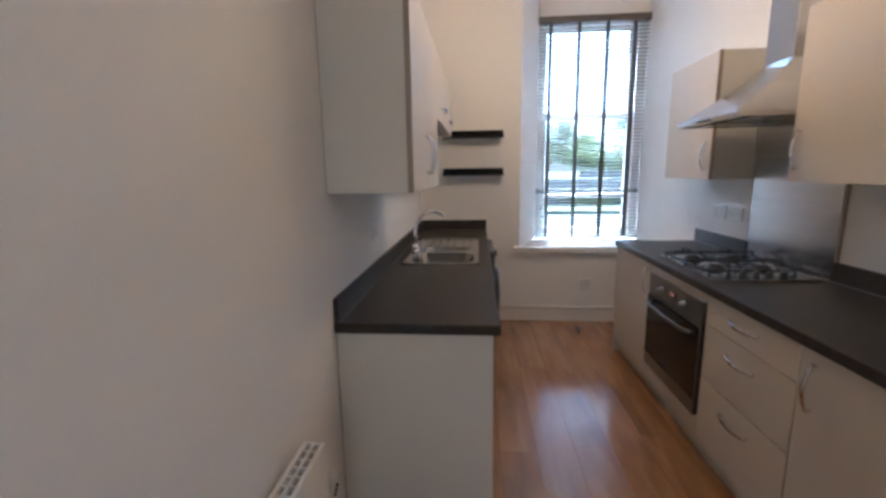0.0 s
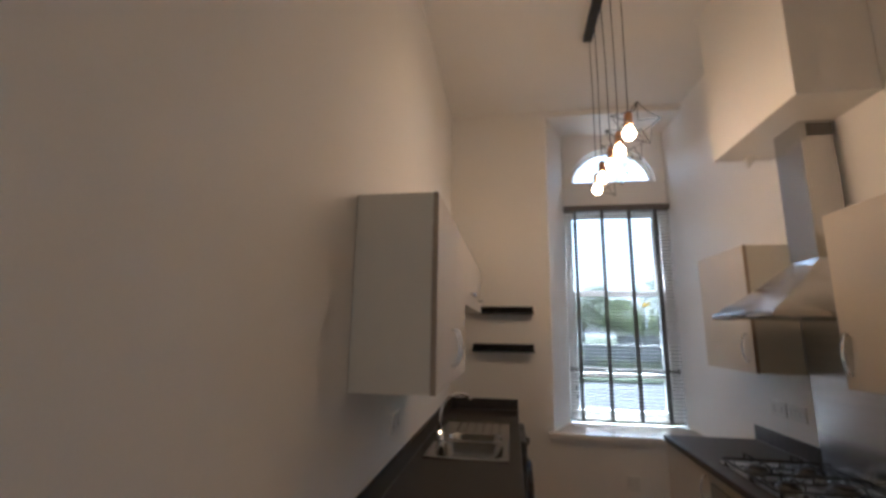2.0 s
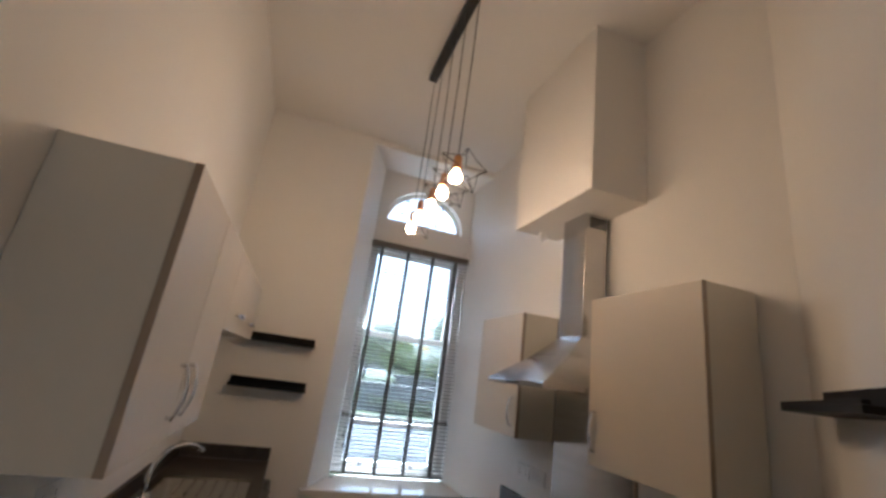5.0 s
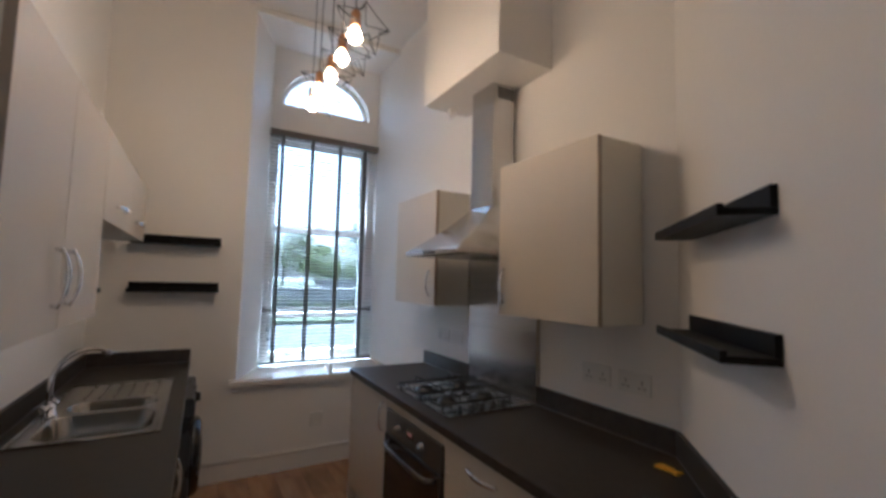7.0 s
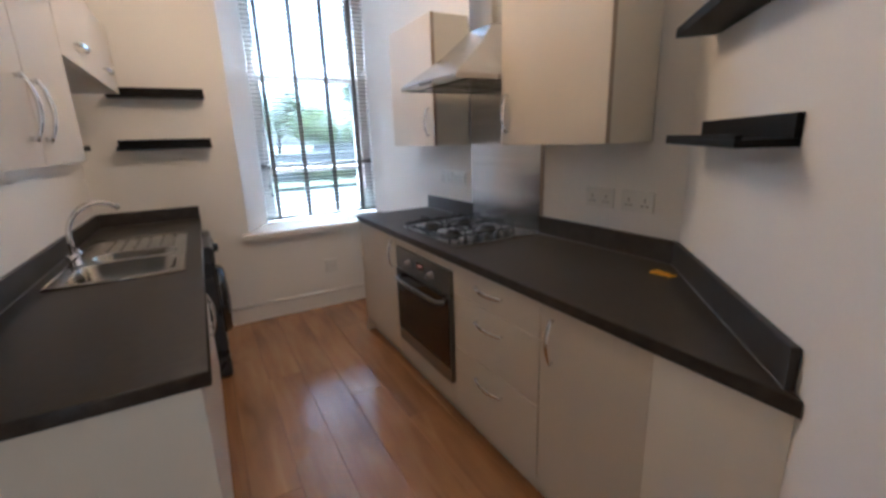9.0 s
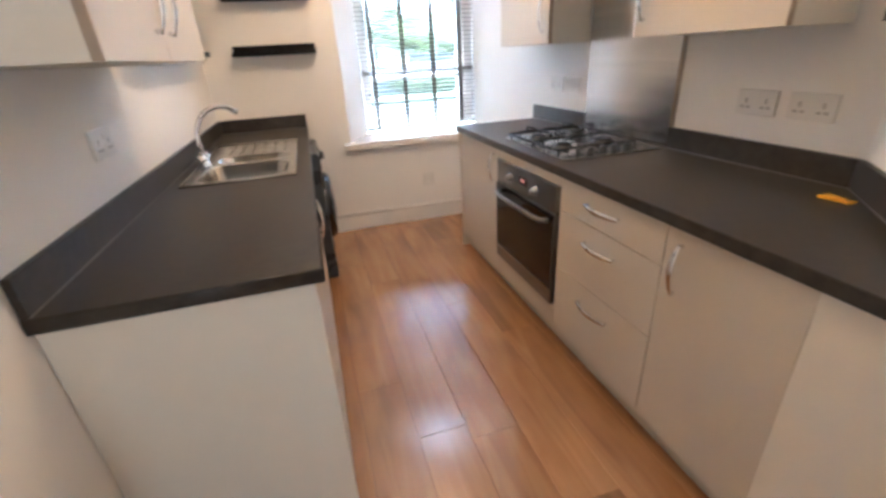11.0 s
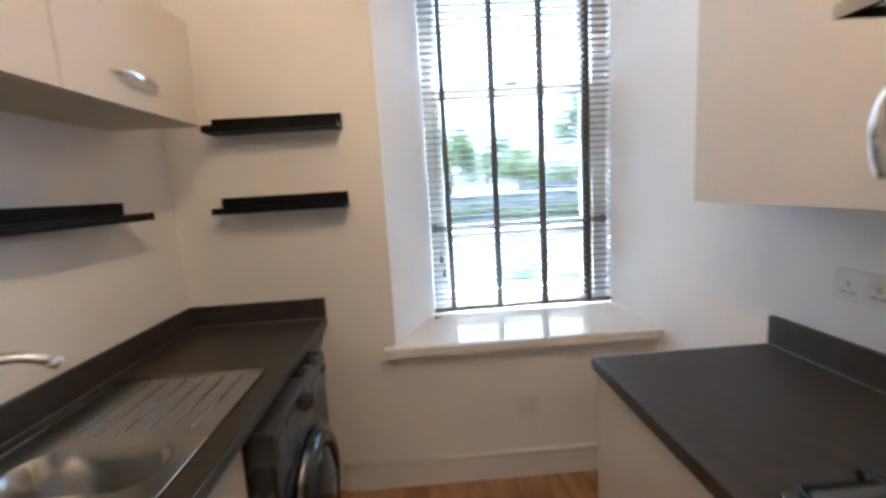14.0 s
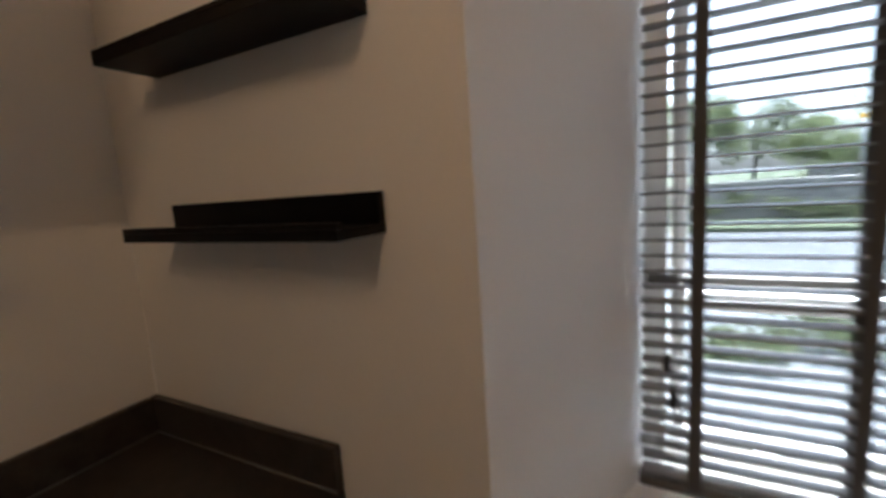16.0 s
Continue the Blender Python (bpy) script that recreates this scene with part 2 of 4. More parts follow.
BARK = mat("bark", (0.06, 0.048, 0.036), 0.9, vary=0.25, scale=4, fine=30, bump=0.4)
SIGNPOST = mat("galvanised_post", (0.45, 0.46, 0.46), 0.5, 0.6, bump=0)


# ---- building helpers ----
def add_box(bm, lo, hi, bevel=0.0):
    """An axis-aligned block added to bm, its edges rounded by bevel."""
    vs = [bm.verts.new((x, y, z)) for x in (lo[0], hi[0]) for y in (lo[1], hi[1]) for z in (lo[2], hi[2])]
    fs = [bm.faces.new([vs[i] for i in q]) for q in ((0, 1, 3, 2), (4, 6, 7, 5), (0, 4, 5, 1), (2, 3, 7, 6), (0, 2, 6, 4), (1, 5, 7, 3))]
    if bevel:
        es = list({e for f in fs for e in f.edges})
        bmesh.ops.bevel(bm, geom=es, offset=bevel, segments=2, affect="EDGES", profile=0.6)
    return bm


def box(lo, hi, bevel=0.0):
    return add_box(bmesh.new(), lo, hi, bevel)


def prism(plan, z0, z1, bevel=0.0):
    """A plan outline raised from z0 to z1."""
    bm = bmesh.new()
    a = [bm.verts.new((x, y, z0)) for x, y in plan]
    b = [bm.verts.new((x, y, z1)) for x, y in plan]
    n = len(plan)
    fs = [bm.faces.new(a[::-1]), bm.faces.new(b)]
    fs += [bm.faces.new((a[i], a[(i + 1) % n], b[(i + 1) % n], b[i])) for i in range(n)]
    bmesh.ops.recalc_face_normals(bm, faces=fs)
    if bevel:
        bmesh.ops.bevel(bm, geom=list(fs[1].edges), offset=bevel, segments=2, affect="EDGES", profile=0.6)
    return bm


def add_tube(bm, pts, r, seg=10, flat=1.0, side=None, cap=True):
    """A round or flattened bar along pts; r may be one radius or one for each point."""
    pts = [Vector(p) for p in pts]
    rings = []
    for i, p in enumerate(pts):
        d = (pts[min(i + 1, len(pts) - 1)] - pts[max(i - 1, 0)]).normalized()
        s = Vector(side) if side else (Vector((0, 0, 1)) if abs(d.z) < 0.9 else Vector((1, 0, 0)))
        u = (s - d * s.dot(d)).normalized()
        v = d.cross(u)
        rad = r[i] if isinstance(r, (list, tuple)) else r
        rings.append([bm.verts.new(p + u * (rad * math.cos(2 * math.pi * k / seg)) + v * (rad * flat * math.sin(2 * math.pi * k / seg))) for k in range(seg)])
    for a, b in zip(rings, rings[1:]):
        for k in range(seg):
            f = bm.faces.new((a[k], a[(k + 1) % seg], b[(k + 1) % seg], b[k]))
            f.smooth = True
    if cap:
        bm.faces.new(rings[0][::-1])
        bm.faces.new(rings[-1])
    return bm


def tube(pts, r, seg=10, flat=1.0, side=None):
    return add_tube(bmesh.new(), pts, r, seg, flat, side)


def lathe(profile, axis_from, axis_dir, seg=24, smooth=True):
    """Turned shape: profile rows are (radius, distance along the axis)."""
    bm = bmesh.new()
    d = Vector(axis_dir).normalized()
    u = d.orthogonal().normalized()
    v = d.cross(u)
    o = Vector(axis_from)
    rings = [[bm.verts.new(o + d * h + u * (max(r, 1e-4) * math.cos(2 * math.pi * k / seg)) + v * (max(r, 1e-4) * math.sin(2 * math.pi * k / seg))) for k in range(seg)] for r, h in profile]
    for a, b in zip(rings, rings[1:]):
        for k in range(seg):
            f = bm.faces.new((a[k], a[(k + 1) % seg], b[(k + 1) % seg], b[k]))
            f.smooth = smooth
    bm.faces.new(rings[0][::-1])
    bm.faces.new(rings[-1])
    return bm


def base_of(ob):
    at = Vector((0, 0, 0))
    while ob:
        at += ob.location
        ob = ob.parent
    return at


def thing(name, at, label, category, group=""):
    ob = new(name)
    ob.location = at
    ob.empty_display_size = 0.1
    return tagged(ob, label, category, group)


def part(name, bm, material, parent=None, label="", normals=True):
    """Links a bmesh, given in world places, as one mesh object under a thing or a part."""
    if normals:
        bmesh.ops.recalc_face_normals(bm, faces=bm.faces[:])
    if parent:
        bmesh.ops.translate(bm, verts=bm.verts[:], vec=-base_of(parent))
    me = bpy.data.meshes.new(name)
    bm.to_mesh(me)
    bm.free()
    me.materials.append(material)
    ob = new(name, me)
    if parent:
        ob.parent = parent
    if label:
        tagged(ob, label)
    return ob


def structure(name, bm, material, label, category):
    return tagged(part(name, bm, material), label, category, kind="structure")


# ---- the room: walls, floor, ceiling ----
LEFT, FAR, CEILING, FZ = -0.385, 3.945, 3.72, 0.03
LEAN = 0.0225                 # how far the long wall runs out of square
CX, CY = 1.838, 1.308          # inner corner of the kitchen's long wall and the slanting wall
EX, EY = 1.20, 0.648          # where the worktop ends on the slanting wall


def wall_x(y):
    """The long wall opposite the sink, slightly out of square."""
    return CX - (y - CY) * LEAN


SD = Vector((EX - CX, EY - CY, 0)).normalized()      # along the slanting wall, towards the entrance
SN = Vector((SD.y, -SD.x, 0))                        # out of it, into the room
if SN.x > 0:
    SN = -SN
END = Vector((CX, CY, 0)) + SD * 1.80

floor = structure("floor", box((-0.6, -1.8, -0.14), (2.1, 4.62, FZ - 0.014)), UNDER, "polished oak-look laminate floor in long boards", "floor")
structure("ceiling", box((-0.6, -1.8, CEILING), (2.1, 4.62, CEILING + 0.12)), CEIL, "plain white painted high ceiling", "ceiling")
structure("wall_west", box((LEFT - 0.12, -1.8, 0), (LEFT, FAR, CEILING)), PAINT, "plain off-white painted wall beside the sink", "wall")
structure("wall_north", prism([(LEFT - 0.12, FAR), (0.53, FAR), (0.735, 4.42), (0.735, 4.60), (LEFT - 0.12, 4.60)], 0, CEILING), PAINT, "off-white painted window wall with splayed reveal", "wall")
structure("wall_below_window", box((0.53, FAR, 0), (1.84, 4.60, 0.705)), PAINT, "off-white painted wall under the window sill", "wall")
structure("wall_east", prism([(CX, CY), (wall_x(FAR), FAR), (1.755, 4.42), (1.755, 4.60), (2.1, 4.60), (2.1, CY - 0.13)], 0, CEILING), PAINT, "off-white painted wall behind the hob", "wall")
structure("wall_slanting", prism([(CX, CY), (END.x, END.y), (END.x - SN.x * 0.12, END.y - SN.y * 0.12), (2.1, CY + 0.10), (2.1, CY - 0.128)][:3] + [(CX - SN.x * 0.12, CY - SN.y * 0.12)], 0, CEILING), PAINT, "off-white painted slanting wall beside the worktop end", "wall")
structure("wall_entrance_side", box((END.x, -1.8, 0), (END.x + 0.12, END.y - 0.002, CEILING)), PAINT, "plain off-white painted wall", "wall")
bm = bmesh.new()
add_box(bm, (LEFT - 0.12, -1.92, 0), (-0.32, -1.802, CEILING))
add_box(bm, (0.44, -1.92, 0), (END.x + 0.12, -1.802, CEILING))
add_box(bm, (-0.32, -1.92, 2.06), (0.44, -1.802, CEILING))
structure("wall_south", bm, PAINT, "plain off-white painted wall with the entrance doorway", "wall")
# plain unseen hall, added to close off the entrance doorway
structure("hall_floor", box((LEFT - 0.12, -3.2, -0.14), (END.x + 0.12, -1.922, FZ)), UNDER, "plain floor of the hall behind the doorway", "floor")
structure("hall_ceiling", box((LEFT - 0.12, -3.2, 2.5), (END.x + 0.12, -1.922, 2.62)), CEIL, "plain white hall ceiling", "ceiling")
bm = bmesh.new()
add_box(bm, (LEFT - 0.24, -3.2, 0), (LEFT - 0.122, -1.922, 2.5))
add_box(bm, (END.x + 0.122, -3.2, 0), (END.x + 0.24, -1.922, 2.5))
add_box(bm, (LEFT - 0.24, -3.32, 0), (END.x + 0.24, -3.202, 2.62))
structure("wall_hall", bm, PAINT, "plain off-white hall wall", "wall")
structure("reveal_head", box((0.532, FAR + 0.002, 3.665), (1.80, 4.418, CEILING - 0.002)), PAINT, "white painted head of the window reveal", "wall")

# window wall above the sashes, pierced by the half-round light
ACX, ACZ, ARX, ARZ = 1.235, 3.13, 0.425, 0.385
bm = bmesh.new()
add_box(bm, (0.737, 4.42, 2.885), (1.753, 4.60, ACZ))
add_box(bm, (0.737, 4.42, ACZ), (ACX - ARX, 4.60, CEILING - 0.002))
add_box(bm, (ACX + ARX, 4.42, ACZ), (1.753, 4.60, CEILING - 0.002))
N = 32
for i in range(N):
    a0, a1 = math.pi - math.pi * i / N, math.pi - math.pi * (i + 1) / N
    x0, x1 = ACX + ARX * math.cos(a0), ACX + ARX * math.cos(a1)
    z0, z1 = ACZ + ARZ * math.sin(a0), ACZ + ARZ * math.sin(a1)
    q = [[bm.verts.new(c) for c in ((x0, y, z0), (x1, y, z1), (x1, y, CEILING - 0.002), (x0, y, CEILING - 0.002))] for y in (4.42, 4.60)]
    bm.faces.new(q[0][::-1])
    bm.faces.new(q[1])
    bm.faces.new((q[0][0], q[0][1], q[1][1], q[1][0]))
structure("wall_above_window", bm, PAINT, "white painted wall round the half-round light", "wall")

# boxed-in duct above the hood
structure("boxing", box((1.473, 1.980, 2.678), (1.90, 2.79, CEILING - 0.002), 0.004), PAINT, "off-white painted boxed duct hanging from the ceiling", "boxing")

# skirting with a rounded top under the window
sk = box((0.235, FAR - 0.018, FZ), (wall_x(FAR) - 0.001, FAR, 0.162), 0.0)
structure("baseboard", sk, TRIM, "white painted skirting board under the window", "baseboard")
tagged(part("baseboard_bead", tube([(0.235, FAR - 0.016, 0.162), (wall_x(FAR) - 0.002, FAR - 0.016, 0.162)], 0.0125, 8), TRIM), "rounded white bead along the skirting top", "baseboard", kind="structure")

# window sill with its nosing and apron
sill = thing("window_sill", (1.17, 3.9, 0.70), "glossy white painted deep timber window sill", "window sill")
tagged(sill, kind="structure")
part("sill_board", prism([(0.478, 3.885), (wall_x(3.885) - 0.002, 3.885), (wall_x(FAR) - 0.002, FAR + 0.0), (1.757, 4.419), (0.733, 4.419), (0.532, FAR + 0.0), (0.478, FAR - 0.001)], 0.708, 0.752, 0.008), GLOSSWHITE, sill)
part("sill_apron", box((0.50, FAR - 0.022, 0.665), (wall_x(FAR) - 0.003, FAR - 0.001, 0.706), 0.004), TRIM, sill)

# ---- the window ----
WY = 4.44
win = thing("window_1", (1.245, WY, 0.752), "white painted timber sash window", "window")
tagged(win, kind="structure")
fr = bmesh.new()
add_box(fr, (0.737, WY, 0.754), (0.785, 4.55, 2.883), 0.003)
add_box(fr, (1.675, WY, 0.754), (1.753, 4.55, 2.883), 0.003)
add_box(fr, (0.786, WY, 2.82), (1.674, 4.55, 2.883), 0.003)
add_box(fr, (0.786, WY, 0.754), (1.674, 4.55, 0.785), 0.003)
part("window_frame", fr, TRIM, win)


def sash(name, z0, z1, y, top, bottom):
    bm = bmesh.new()
    add_box(bm, (0.787, y, z0), (0.822, y + 0.045, z1), 0.004)
    add_box(bm, (1.615, y, z0), (1.673, y + 0.045, z1), 0.004)
    add_box(bm, (0.823, y, z1 - top), (1.614, y + 0.045, z1), 0.004)
    add_box(bm, (0.823, y, z0), (1.614, y + 0.045, z0 + bottom), 0.004)
    s = part(name, bm, TRIM, win)
    g = part("pane", box((0.823, y + 0.02, z0 + bottom), (1.614, y + 0.024, z1 - top)), GLASS, s, "window pane tinted grey to dim the outdoors")
    g.visible_shadow = False
    return s


lower = sash("lower_sash", 0.787, 2.000, 4.455, 0.052, 0.075)
sash("upper_sash", 1.952, 2.818, 4.503, 0.05, 0.05)
part("glazing_rail", box((0.823, 4.452, 1.164), (1.614, 4.470, 1.207), 0.005), TRIM, lower)
for fx in (0.98, 1.45):
    lift = bmesh.new()
    add_box(lift, (fx - 0.022, 4.440, 0.822), (fx + 0.022, 4.4545, 0.850), 0.004)
    part("sash_lift", lift, CHROME, lower, "small metal sash lift")
catch = bmesh.new()
add_box(catch, (1.19, 4.456, 2.001), (1.27, 4.494, 2.013), 0.003)
add_tube(catch, [(1.20, 4.470, 2.019), (1.255, 4.465, 2.023)], 0.006, 8)
part("sash_catch", catch, CHROME, win, "metal sash catch")

# safety rail across the window, behind the blind
rail = thing("safety_rail", (1.245, 4.43, 1.22), "dark taupe safety rail fixed across the sash window", "rail")
part("bar", box((0.742, 4.416, 1.219), (1.748, 4.436, 1.250), 0.005), RAIL, rail)
for fx in (0.755, 1.735):
    part("end_bracket", box((fx - 0.012, 4.4365, 1.212), (fx + 0.012, 4.4395, 1.257), 0.001), RAIL, rail)

fan = thing("window_2", (ACX, 4.5, ACZ), "half-round fixed light with white frame", "window")
tagged(fan, kind="structure")
arc = [(ACX + (ARX - 0.016) * math.cos(math.pi * k / 28), 4.50, ACZ + (ARZ - 0.016) * math.sin(math.pi * k / 28)) for k in range(29)]
part("arched_frame", tube(arc, 0.018, 8, 1.6, side=(0, 1, 0)), TRIM, fan)
part("bottom_rail", box((ACX - ARX + 0.002, 4.47, ACZ + 0.001), (ACX + ARX - 0.002, 4.53, ACZ + 0.030), 0.003), TRIM, fan)
gb = bmesh.new()
gv = [gb.verts.new(c) for c in arc]
gb.faces.new(gv)
ex = bmesh.ops.extrude_face_region(gb, geom=gb.faces[:])
bmesh.ops.translate(gb, verts=[v for v in ex["geom"] if isinstance(v, bmesh.types.BMVert)], vec=(0, 0.004, 0))
pane = part("pane", gb, GLASS, fan, "half-round pane tinted grey to dim the outdoors")
pane.visible_shadow = False

# ---- venetian blind ----
BX0, BX1, BY = 0.727, 1.752, 4.385
blind = thing("venetian_blind", (1.24, BY, 0.756), "taupe wooden venetian blind with dark tapes, lowered and open", "blind")
part("headrail", box((BX0, BY - 0.03, 2.815), (BX1, BY + 0.026, 2.872), 0.004), RAIL, blind, "taupe headrail with valance")
part("bottom_rail", box((BX0, BY - 0.021, 0.763), (BX1, BY + 0.021, 0.785), 0.005), RAIL, blind)
sm = bmesh.new()
W, TH = 0.0195, 0.003
prof = [(-W, -0.0006), (-W * 0.4, 0.0012), (W * 0.4, 0.0012), (W, -0.0006)]
cols = []
for x in (-0.5 * (BX1 - BX0) + 0.004, 0.5 * (BX1 - BX0) - 0.004):
    cols.append([sm.verts.new((x, y, z + TH)) for y, z in prof] + [sm.verts.new((x, y, z)) for y, z in prof[::-1]])
for k in range(8):
    sm.faces.new((cols[0][k], cols[0][(k + 1) % 8], cols[1][(k + 1) % 8], cols[1][k]))
sm.faces.new(cols[0][::-1])
sm.faces.new(cols[1])
bmesh.ops.recalc_face_normals(sm, faces=sm.faces[:])
slat_mesh = bpy.data.meshes.new("slat")
sm.to_mesh(slat_mesh)
sm.free()
slat_mesh.materials.append(SLAT)
PITCH = 0.0333
nslats = int((2.808 - 0.80) / PITCH) + 1
rs = random.Random(5)
for i in range(nslats):
    s = new("slat", slat_mesh)
    s.parent = blind
    s.matrix_basis = pose(0.5 * (BX0 + BX1) - 1.24 + rs.uniform(-0.002, 0.002), 0, 0.80 + i * PITCH - 0.756, rs.uniform(-1.5, 1.5), rs.uniform(-0.08, 0.08), 0)
for tx in (0.838, 1.105, 1.368, 1.618):
    for dy in (-0.0222, 0.0222):
        part("ladder_tape", box((tx - 0.0125, BY + dy - 0.0006, 0.775), (tx + 0.0125, BY + dy + 0.0006, 2.83)), TAPE, blind, "dark woven ladder tape")
for cx, cz in ((0.782, 1.08), (0.795, 1.00)):
    part("pull_cord", tube([(cx, BY - 0.03, 2.80), (cx, BY - 0.031, cz)], 0.0011, 6), CORD, blind)
    part("tassel", lathe([(0.002, 0.03), (0.006, 0.022), (0.009, 0.0), (0.008, -0.012), (0.003, -0.014)], (cx, BY - 0.031, cz - 0.015), (0, 0, 1), 12), WIRE, blind, "dark turned cord tassel")
key = thing("window_key", (0.735, 4.30, 0.752), "small dark window key lying on the sill", "key")
kb = lathe([(0.004, 0), (0.010, 0.002), (0.010, 0.012), (0.004, 0.014)], (0.732, 4.285, 0.7535), (0, 0, 1), 12)
part("key_bow", kb, WIRE, key)
part("key_stem", tube([(0.735, 4.288, 0.758), (0.757, 4.312, 0.757), (0.760, 4.315, 0.757)], [0.003, 0.003, 0.005], 8), WIRE, key)

# ---- kitchen fittings ----
def bow_handle(parent, a, b, out, label="chrome bow handle"):
    """A chrome bow handle from a to b, standing off along out."""
    a, b, out = Vector(a), Vector(b), Vector(out)
    n = 12
    pts, rad = [], []
    for k in range(n + 1):
        t = k / n
        pts.append(a.lerp(b, t) + out * (0.012 + 0.020 * math.sin(math.pi * t) ** 0.8))
        rad.append(0.0075 + 0.0040 * math.sin(math.pi * t))
    d = (b - a).normalized()
    bm = add_tube(bmesh.new(), pts, rad, 8, 0.5, side=d.cross(out))
    for p in (a.lerp(b, 0.04), a.lerp(b, 0.96)):
        add_tube(bm, [p - out * 0.001, p + out * 0.018], 0.006, 8)
    return part("handle", bm, CHROME, parent, label)


def front(parent, name, x, y0, y1, z0, z1, room=1, material=None):
    """A door or drawer front in a plane of x; room is the way that it faces."""
    t = 0.018 * -room
    return part(name, box((min(x, x + t), y0 + 0.002, z0), (max(x, x + t), y1 - 0.002, z1), 0.0025), material or CREAM, parent)


WT0, WT1 = 0.872, 0.910
FX = 1.212                     # fronts of the units on the hob side
CARX = 1.231
BACKX = 1.785

# worktop, hob side: cut to the slanting wall
hw = thing("worktop", (1.5, 2.0, WT0), "dark brown-grey laminate worktop on the hob side", "worktop")
g = 0.003
endp = Vector((EX, EY, 0)) + SN * g
endp += SD * ((1.199 - endp.x) / SD.x)
cor = Vector((CX - g, CY + 0.003, 0))
hwplan = [(1.198, 3.285), (1.198, endp.y - 0.001), (cor.x - 0.002, cor.y), (wall_x(3.285) - g, 3.285)]
part("worktop_slab", prism(hwplan, WT0, WT1, 0.004), WORKTOP, hw)


def splash(parent, p, q, n, z0=WT1 + 0.0005, h=0.092, t=0.018):
    """An upstand along the wall from p to q, n pointing into the room."""
    p, q, n = Vector((*p, 0)), Vector((*q, 0)), Vector((*n, 0)).normalized()
    b = [p, q, q + n * t, p + n * t]
    part("upstand", prism([(v.x, v.y) for v in b], z0, z0 + h, 0.003), WORKTOP, parent)
    s = [v + n * t for v in (p, q)]
    part("sealant_bead", tube([(s[0].x, s[0].y, z0 + 0.001), (s[1].x, s[1].y, z0 + 0.001)], 0.0025, 6), SEALANT, parent, "pale sealant bead")


wn_in = (-1, -LEAN)
splash(hw, (wall_x(3.285) - g, 3.283), (wall_x(2.695) - g, 2.695), wn_in)
splash(hw, (wall_x(2.055) - g, 2.055), (cor.x - 0.001, cor.y + 0.0075), wn_in)
sp0, sp1 = Vector((CX, CY, 0)) + SD * 0.0085 + SN * g, endp + SD * -0.035
splash(hw, (sp0.x, sp0.y), (sp1.x, sp1.y), (SN.x, SN.y))

# base units, hob side
u1 = thing("base_cabinet", (1.5, 2.96, 0), "cream base cabinet with a chrome bow handle beside the oven", "cabinet", "base units")
part("body", box((CARX, 2.632, 0.13), (BACKX, 3.255, WT0 - 0.001)), CARCASS, u1)
part("end_panel", box((FX, 3.256, FZ + 0.001), (BACKX, 3.272, WT0 - 0.001), 0.001), CREAM, u1)
d = front(u1, "door", FX, 2.634, 3.254, 0.135, 0.866, -1)
bow_handle(d, (FX, 2.678, 0.838), (FX, 2.678, 0.670), (-1, 0, 0))
part("plinth", box((1.262, 2.632, FZ + 0.001), (1.278, 3.255, 0.128)), CREAM, u1)

u2 = thing("oven_housing", (1.5, 2.28, 0), "cream oven housing with filler strips", "cabinet", "base units")
part("side_panel", box((CARX, 2.612, 0.13), (BACKX, 2.630, WT0 - 0.001)), CARCASS, u2)
part("side_panel", box((CARX, 1.9765, 0.13), (BACKX, 1.9835, WT0 - 0.001)), CARCASS, u2)
part("shelf", box((CARX, 1.984, 0.215), (BACKX, 2.611, 0.233)), CARCASS, u2)
part("top_filler", box((FX, 1.9765, 0.824), (FX + 0.018, 2.628, 0.868), 0.002), CREAM, u2)
part("bottom_filler", box((FX, 1.9765, 0.135), (FX + 0.018, 2.628, 0.237), 0.002), CREAM, u2)
part("plinth", box((1.262, 1.977, FZ + 0.001), (1.278, 2.630, 0.128)), CREAM, u2)

oven = thing("oven", (1.45, 2.28, 0.234), "built-in oven with black glass door and steel control panel", "oven")
OY0, OY1 = 1.990, 2.612
part("body", box((1.222, OY0 + 0.02, 0.236), (1.74, OY1 - 0.02, 0.818)), KNOB, oven)
cp = part("control_panel", box((1.190, OY0, 0.700), (1.221, OY1, 0.821), 0.004), OVENSTEEL, oven)
part("display", box((1.1885, 2.255, 0.748), (1.191, 2.345, 0.788), 0.001), OVENGLASS, cp, "dark clock display")
for k, (y0, y1) in enumerate(((2.282, 2.291), (2.292, 2.301), (2.304, 2.313), (2.314, 2.323))):
    part("digit", box((1.1878, y0 + 0.001, 0.763), (1.1884, y1 - 0.001, 0.775)), REDGLOW, cp, "glowing orange clock digit")
for ky in (2.435, 2.170):
    kn = part("knob", lathe([(0.023, 0.0), (0.023, 0.004), (0.018, 0.006), (0.016, 0.024), (0.014, 0.028), (0.0, 0.028)], (1.190, ky, 0.755), (-1, 0, 0), 24), OVENSTEEL, oven, "round steel oven knob")
    part("knob_ridge", box((1.156, ky - 0.003, 0.742), (1.163, ky + 0.003, 0.768), 0.002), CHROME, kn)
od = part("door", box((1.186, OY0, 0.240), (1.221, OY1, 0.694), 0.004), OVENSTEEL, oven, "steel oven door")
part("window", box((1.1835, OY0 + 0.004, 0.318), (1.1865, OY1 - 0.004, 0.690), 0.001), OVENGLASS, od, "black oven glass")
hb = bmesh.new()
